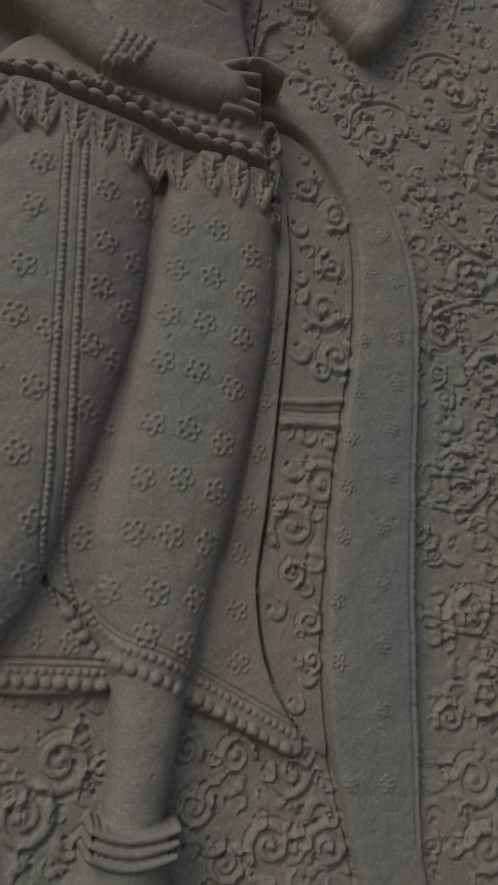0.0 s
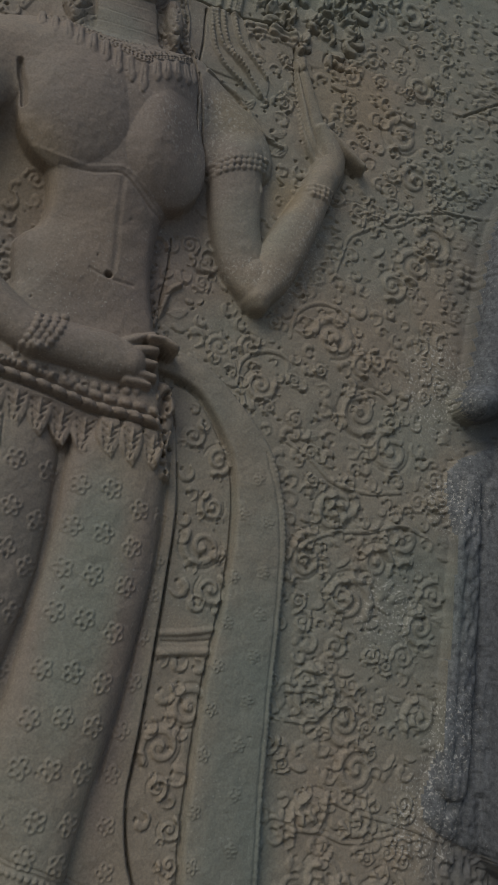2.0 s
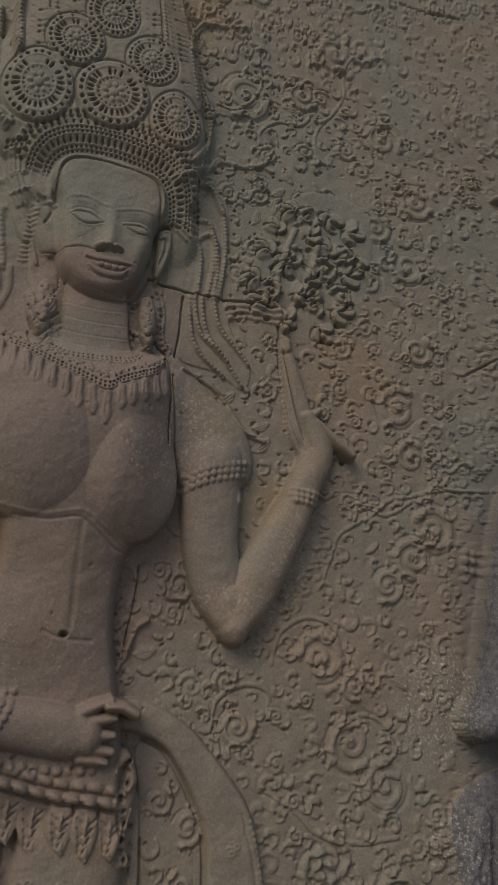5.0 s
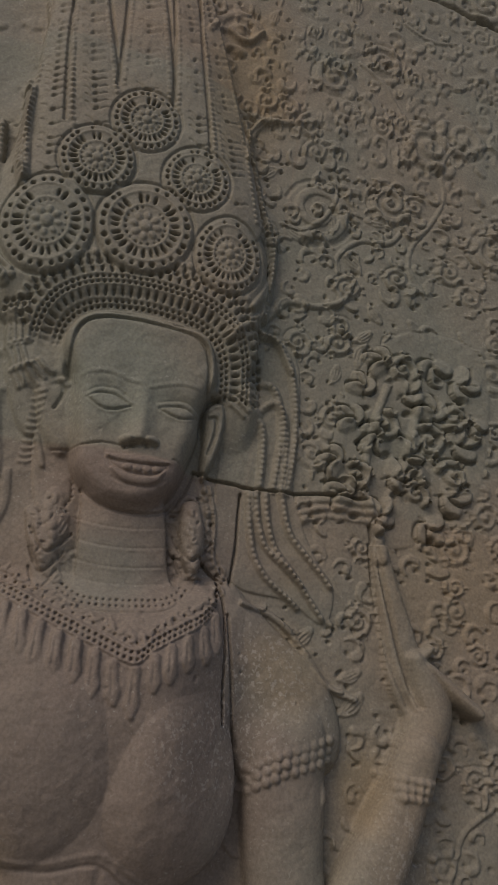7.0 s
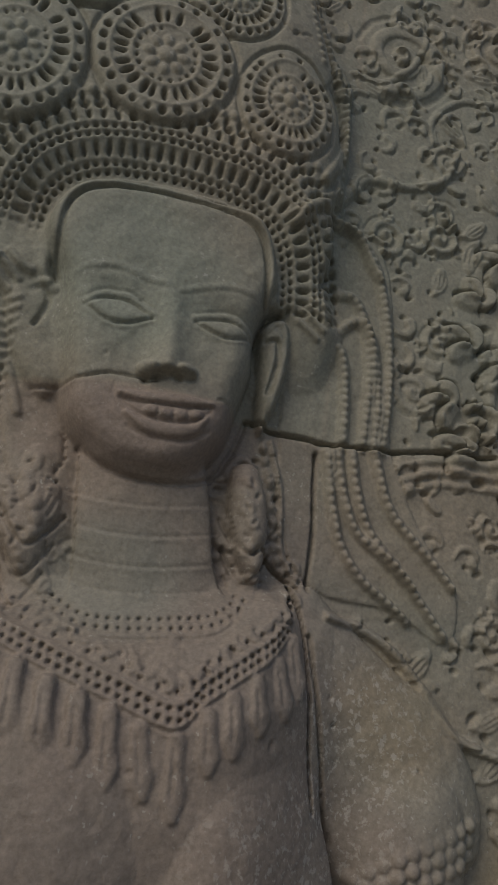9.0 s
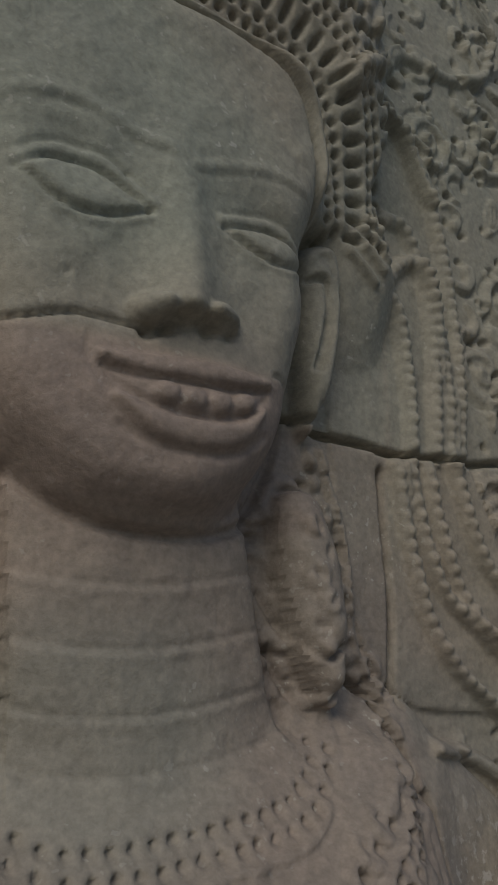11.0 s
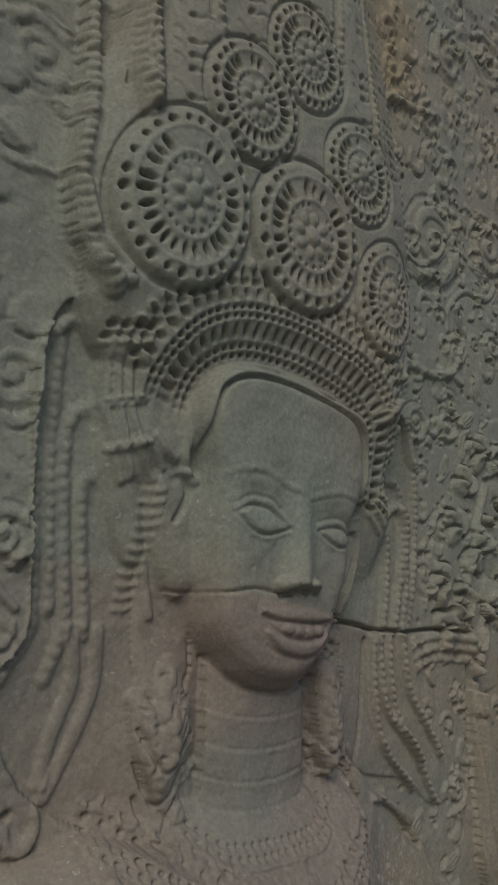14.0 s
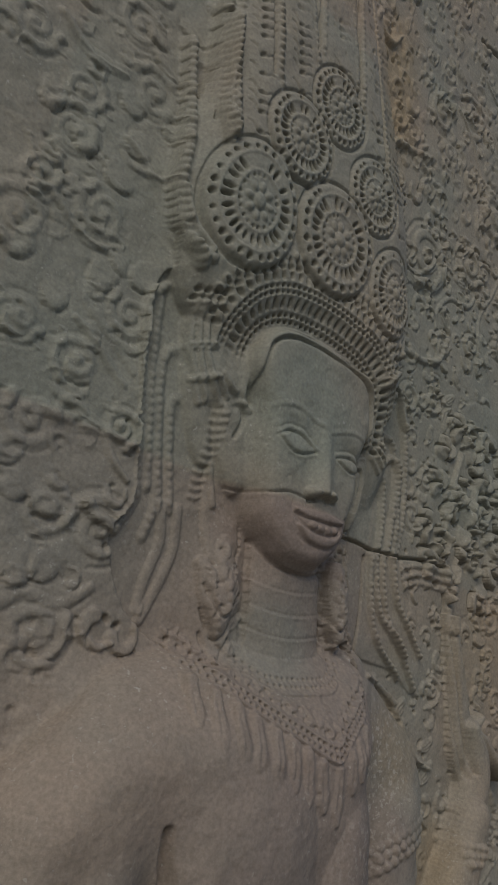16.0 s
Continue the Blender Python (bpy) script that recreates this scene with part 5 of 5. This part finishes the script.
slab([(0.538, 1.690), (0.56, 1.745), (0.599, 1.799), (0.673, 1.832), (0.79, 1.760), (0.792, 1.403), (0.591, 1.366), (0.567, 1.385), (0.569, 1.424), (0.584, 1.490), (0.577, 1.613)], 0.016, 0.02, NEIGHBOUR, dome=0.02, reach=0.06)
slab([(0.492, 1.358), (0.792, 1.403), (0.795, 0.897), (0.489, 0.908), (0.487, 1.025), (0.495, 1.218)], 0.01, 0.03, NEIGHBOUR)
for pts in ([(0.589, 1.364, 0.0434), (0.593, 1.194, 0.0528), (0.6, 0.912, 0.0523)], [(0.67, 1.376, 0.0489), (0.68, 1.201, 0.0586), (0.693, 0.908, 0.0579)]):
    limb(pts, 0.045, 0.012, NEIGHBOUR, full=2.4)
for pts in ([(0.508, 1.324, 0.0139), (0.506, 1.185, 0.0193), (0.504, 0.966, 0.0209)], [(0.543, 1.329, 0.0110), (0.546, 1.188, 0.0151), (0.555, 0.965, 0.0170)]):
    limb(pts, 0.005, 0.014, NEIGHBOUR)
for shift in (-0.01, 0.002, 0.013):
    beads([(x, z + shift) for x, z in [(0.474, 1.620), (0.501, 1.619), (0.529, 1.620), (0.558, 1.617)]], 0.011, 0.006, 0.007)
limb([(0.499, 2.168, 0.0057), (0.525, 2.174, 0.0087), (0.557, 2.200, 0.0098), (0.59, 2.241, 0.0110), (0.612, 2.264, 0.0101), (0.655, 2.261, 0.0092)], 0.012, 0.003, WALL)
for pts in ([(0.51, 1.953), (0.532, 1.951), (0.56, 2.014), (0.574, 2.072), (0.587, 2.144), (0.619, 2.204)], [(0.589, 1.984), (0.615, 2.036), (0.648, 2.071)], [(0.608, 2.076), (0.624, 2.105), (0.657, 2.147)], [(0.575, 1.848), (0.612, 1.870), (0.627, 1.896)], [(0.437, 1.793), (0.464, 1.756), (0.495, 1.743), (0.509, 1.752)], [(0.547, 1.791), (0.558, 1.776), (0.584, 1.788)]):
    line(pts, 0.005, 0.003)
line([(0.562, 1.406), (0.568, 1.381), (0.583, 1.371), (0.63, 1.382)], 0.004, 0.006)
# folds and fine hatching of its skirt
for k in range(9):
    x = 0.5 + 0.026 * k
    line([(x + 0.012, 1.3), (x + rng.uniform(0, 0.01), 1.15), (x, 1.0), (x - 0.008, 0.8), (x - 0.012, 0.6)], rng.uniform(0.003, 0.006), -rng.uniform(0.0015, 0.003), per=6)
beads([(0.56, 1.335), (0.62, 1.33), (0.7, 1.335)], 0.013, 0.006, 0.006)
beads([(0.55, 1.36), (0.62, 1.355), (0.7, 1.36)], 0.011, 0.005, 0.005)
for n in range(1500):
    x, z = rng.uniform(0.5, 0.76), rng.uniform(0.75, 1.3)
    dot(x, z, 0.0022, rng.uniform(0.005, 0.012), -0.0026, rng.uniform(-0.3, 0.1))

# ---- joints and cracks of the masonry ----
for pts, w, deep in (([(0.021, 1.887), (0.039, 1.884), (0.057, 1.884), (0.072, 1.883), (0.094, 1.885), (0.116, 1.887), (0.147, 1.893), (0.187, 1.896)], 0.0016, 0.008), ([(0.068, 1.793), (0.069, 1.825), (0.067, 1.855), (0.066, 1.876)], 0.0014, 0.007),
                     ([(0.056, 1.793), (0.063, 1.776), (0.068, 1.746), (0.071, 1.711), (0.075, 1.681)], 0.0013, 0.008), ([(-0.105, 1.880), (-0.093, 1.881), (-0.077, 1.885), (-0.063, 1.889), (-0.045, 1.889)], 0.0009, 0.0028),
                     ([(-0.003, 1.886), (0.004, 1.885), (0.013, 1.882)], 0.0008, 0.0018), ([(0.037, 1.810), (0.048, 1.801), (0.061, 1.793)], 0.0016, 0.007), ([(0.068, 1.767), (0.077, 1.722), (0.092, 1.650)], 0.0014, 0.006),
                     ([(0.070, 1.437), (0.070, 1.472), (0.072, 1.509), (0.070, 1.545)], 0.0013, 0.005), ([(0.162, 2.546), (0.229, 2.551), (0.281, 2.539), (0.334, 2.530), (0.424, 2.531)], 0.0032, 0.012), ([(0.32, 2.469), (0.363, 2.471), (0.425, 2.485)], 0.002, 0.006),
                     ([(0.468, 1.875), (0.526, 1.919), (0.567, 1.949), (0.631, 1.999)], 0.0018, 0.007), ([(0.604, 2.384), (0.615, 2.042), (0.619, 1.705), (0.618, 1.453), (0.624, 1.231), (0.637, 0.970)], 0.003, 0.016), ([(0.193, 1.871), (0.206, 1.823), (0.221, 1.778), (0.232, 1.750), (0.248, 1.718)], 0.0025, 0.006)):
    line(pts, w * 0.95, -deep, per=9)
# chips knocked out of the edges
for n in range(260):
    x, z = rng.uniform(-0.4, 0.75), rng.uniform(0.65, 2.7)
    dot(x, z, rng.uniform(0.001, 0.003), rng.uniform(0.001, 0.002), -rng.uniform(0.001, 0.003), rng.random() * 3)


# the ground beyond the headdress is cut shallower
H = np.where((WHO != FIGURE) & (H > 0), H * (1 - 0.5 * np.clip((-0.17 - XS[None, :]) / 0.04, 0, 1)), H)
# weathering: soften every edge a little, then a fine unevenness
for keep in (0.72, 0.88):
    P = np.pad(H, 1, mode="edge")
    H = keep * H + (1 - keep) / 4 * (P[:-2, 1:-1] + P[2:, 1:-1] + P[1:-1, :-2] + P[1:-1, 2:])
H = np.maximum(H, -0.009)


def weathered(size, amount):
    """A smooth random unevenness of about that grain."""
    nx, nz = int(1.3 / size) + 3, int(2.3 / size) + 3
    field = np.random.RandomState(int(size * 1e5)).uniform(-1, 1, (nz, nx))
    u, v = (XS + 0.45) / size, (ZS - 0.55) / size
    i, k = u.astype(int), v.astype(int)
    fu, fv = u - i, v - k
    fu, fv = (fu * fu * (3 - 2 * fu))[None, :], (fv * fv * (3 - 2 * fv))[:, None]
    g = lambda a, c: field[np.ix_(k + a, i + c)]
    return amount * ((g(0, 0) * (1 - fu) + g(0, 1) * fu) * (1 - fv) + (g(1, 0) * (1 - fu) + g(1, 1) * fu) * fv)


for size, amount in ((0.05, 0.0012), (0.02, 0.0006), (0.009, 0.0004), (0.004, 0.00025)):
    H += weathered(size, amount)


def part(name, verts, quads, material, parent=None, label=""):
    me = bpy.data.meshes.new(name)
    me.vertices.add(len(verts))
    me.vertices.foreach_set("co", np.ascontiguousarray(verts, np.float32).ravel())
    me.loops.add(quads.size)
    me.loops.foreach_set("vertex_index", np.ascontiguousarray(quads, np.int32).ravel())
    me.polygons.add(len(quads))
    me.polygons.foreach_set("loop_start", np.arange(0, quads.size, 4, dtype=np.int32))
    me.polygons.foreach_set("use_smooth", np.ones(len(quads), bool))
    me.update(calc_edges=True)
    me.materials.append(material)
    ob = new(name, me)
    ob.parent = parent
    return tagged(ob, label)


def block(name, lo, hi, material, parent=None, bevel=0.01):
    bm = bmesh.new()
    bmesh.ops.create_cube(bm, size=1)
    size, mid = Vector(hi) - Vector(lo), (Vector(hi) + Vector(lo)) / 2
    for v in bm.verts:
        v.co = Vector((v.co.x * size.x, v.co.y * size.y, v.co.z * size.z)) + mid
    if bevel:
        bmesh.ops.bevel(bm, geom=bm.edges[:], offset=bevel, segments=2, affect="EDGES")
    me = bpy.data.meshes.new(name)
    bm.to_mesh(me)
    bm.free()
    me.materials.append(material)
    ob = new(name, me)
    ob.parent = parent
    return ob


wall = tagged(block("wall_north", (-2.6, 0.03, 0.0), (3.0, 0.45, 3.4), STONE, bevel=0), "thick sandstone temple wall carved in relief", "wall", kind="structure")
IX = np.arange(H.size).reshape(H.shape)
CORNERS = np.stack([IX[:-1, :-1], IX[:-1, 1:], IX[1:, 1:], IX[1:, :-1]], -1).reshape(-1, 4)
OWNER = WHO[:-1, :-1].ravel()
sizes = np.bincount(OWNER, minlength=6000)
OWNER = np.where((sizes[OWNER] < 41) & (OWNER > SPRIG), WALL, OWNER)
Y = -H.copy()
Y[0, :] = Y[-1, :] = 0.032
Y[:, 0] = Y[:, -1] = 0.032
PLACES = np.stack([np.broadcast_to(XS[None, :], H.shape), Y, np.broadcast_to(ZS[:, None], H.shape)], -1).reshape(-1, 3)
back = np.broadcast_to(XS[None, :-1], OWNER.reshape(len(ZS) - 1, -1).shape).ravel()
up = np.broadcast_to(ZS[:-1, None], OWNER.reshape(len(ZS) - 1, -1).shape).ravel()


def carved(name, mask, material, parent=None, label=""):
    quads = CORNERS[mask]
    used, where = np.unique(quads, return_inverse=True)
    return part(name, PLACES[used], where.reshape(-1, 4), material, parent, label)


tagged(carved("relief_figure", OWNER == FIGURE, STONE), "weathered grey-brown sandstone relief of a crowned dancer in a flowered skirt", "relief figure")
tagged(carved("relief_figure", OWNER == NEIGHBOUR, STAINED), "blue-black stained sandstone relief figure with bent arm beside the corner", "relief figure")
spray = tagged(carved("carved_flower_spray", OWNER == SPRIG, STONE), "sandstone flower spray on a stem held by the relief figure", "carved flowers")
for n, kind in enumerate(sprays):
    if (OWNER == SPRAY + n + 1).any():
        carved(kind, OWNER == SPRAY + n + 1, STONE, spray)
# ground of the relief, stone by stone along the bed joints
ground = OWNER == WALL
for a, b in ((0.0, 1.3), (1.3, 1.885), (1.885, 2.42), (2.42, 3.0)):
    for c, d in ((-1, 0.07), (0.07, edge_x), (edge_x, 2)):
        m = ground & (up >= a) & (up < b) & (back >= c) & (back < d)
        if m.any():
            carved("carved_block", m, STONE, wall)
order = np.argsort(OWNER, kind="stable")
sortd = OWNER[order]
for n in range(scrolls):
    i, k = np.searchsorted(sortd, (CARVED + n, CARVED + n + 1))
    if k - i > 40:
        carved("carved_scroll", order[i:k], STONE, wall)

# plain courses round the carved field, floor and platform
def course(x0, x1, z0, z1):
    x = x0
    while x < x1 - 0.05:
        w = min(rng.uniform(0.6, 0.9), x1 - x)
        block("stone_block", (x + 0.001, rng.uniform(-0.002, 0.003), z0 + 0.001), (x + w - 0.001, 0.05, z1 - 0.001), STONE, wall, 0.004)
        x += w


for z0, z1 in ((0.0, 0.3), (0.3, 0.58), (2.76, 3.08), (3.08, 3.4)):
    course(-2.6, 3.0, z0, z1)
for z0, z1 in ((0.58, 0.95), (0.95, 1.35), (1.35, 1.88), (1.88, 2.3), (2.3, 2.76)):
    course(-2.6, XS[0], z0, z1)
    course(XS[-1], 3.0, z0, z1)
floor = tagged(block("ground", (-30, -30, -0.3), (30, 30, -0.03), PAVING, bevel=0), "worn sandstone paving of the gallery", "floor", kind="structure")
for i in range(7):
    for k in range(5):
        block("paving_slab", (-2.6 + 0.8 * i + 0.003, -0.04 - 0.7 * (k + 1) + 0.003, -0.06), (-2.6 + 0.8 * (i + 1) - 0.003, -0.04 - 0.7 * k - 0.003, rng.uniform(-0.004, 0.0)), PAVING, floor, 0.006)
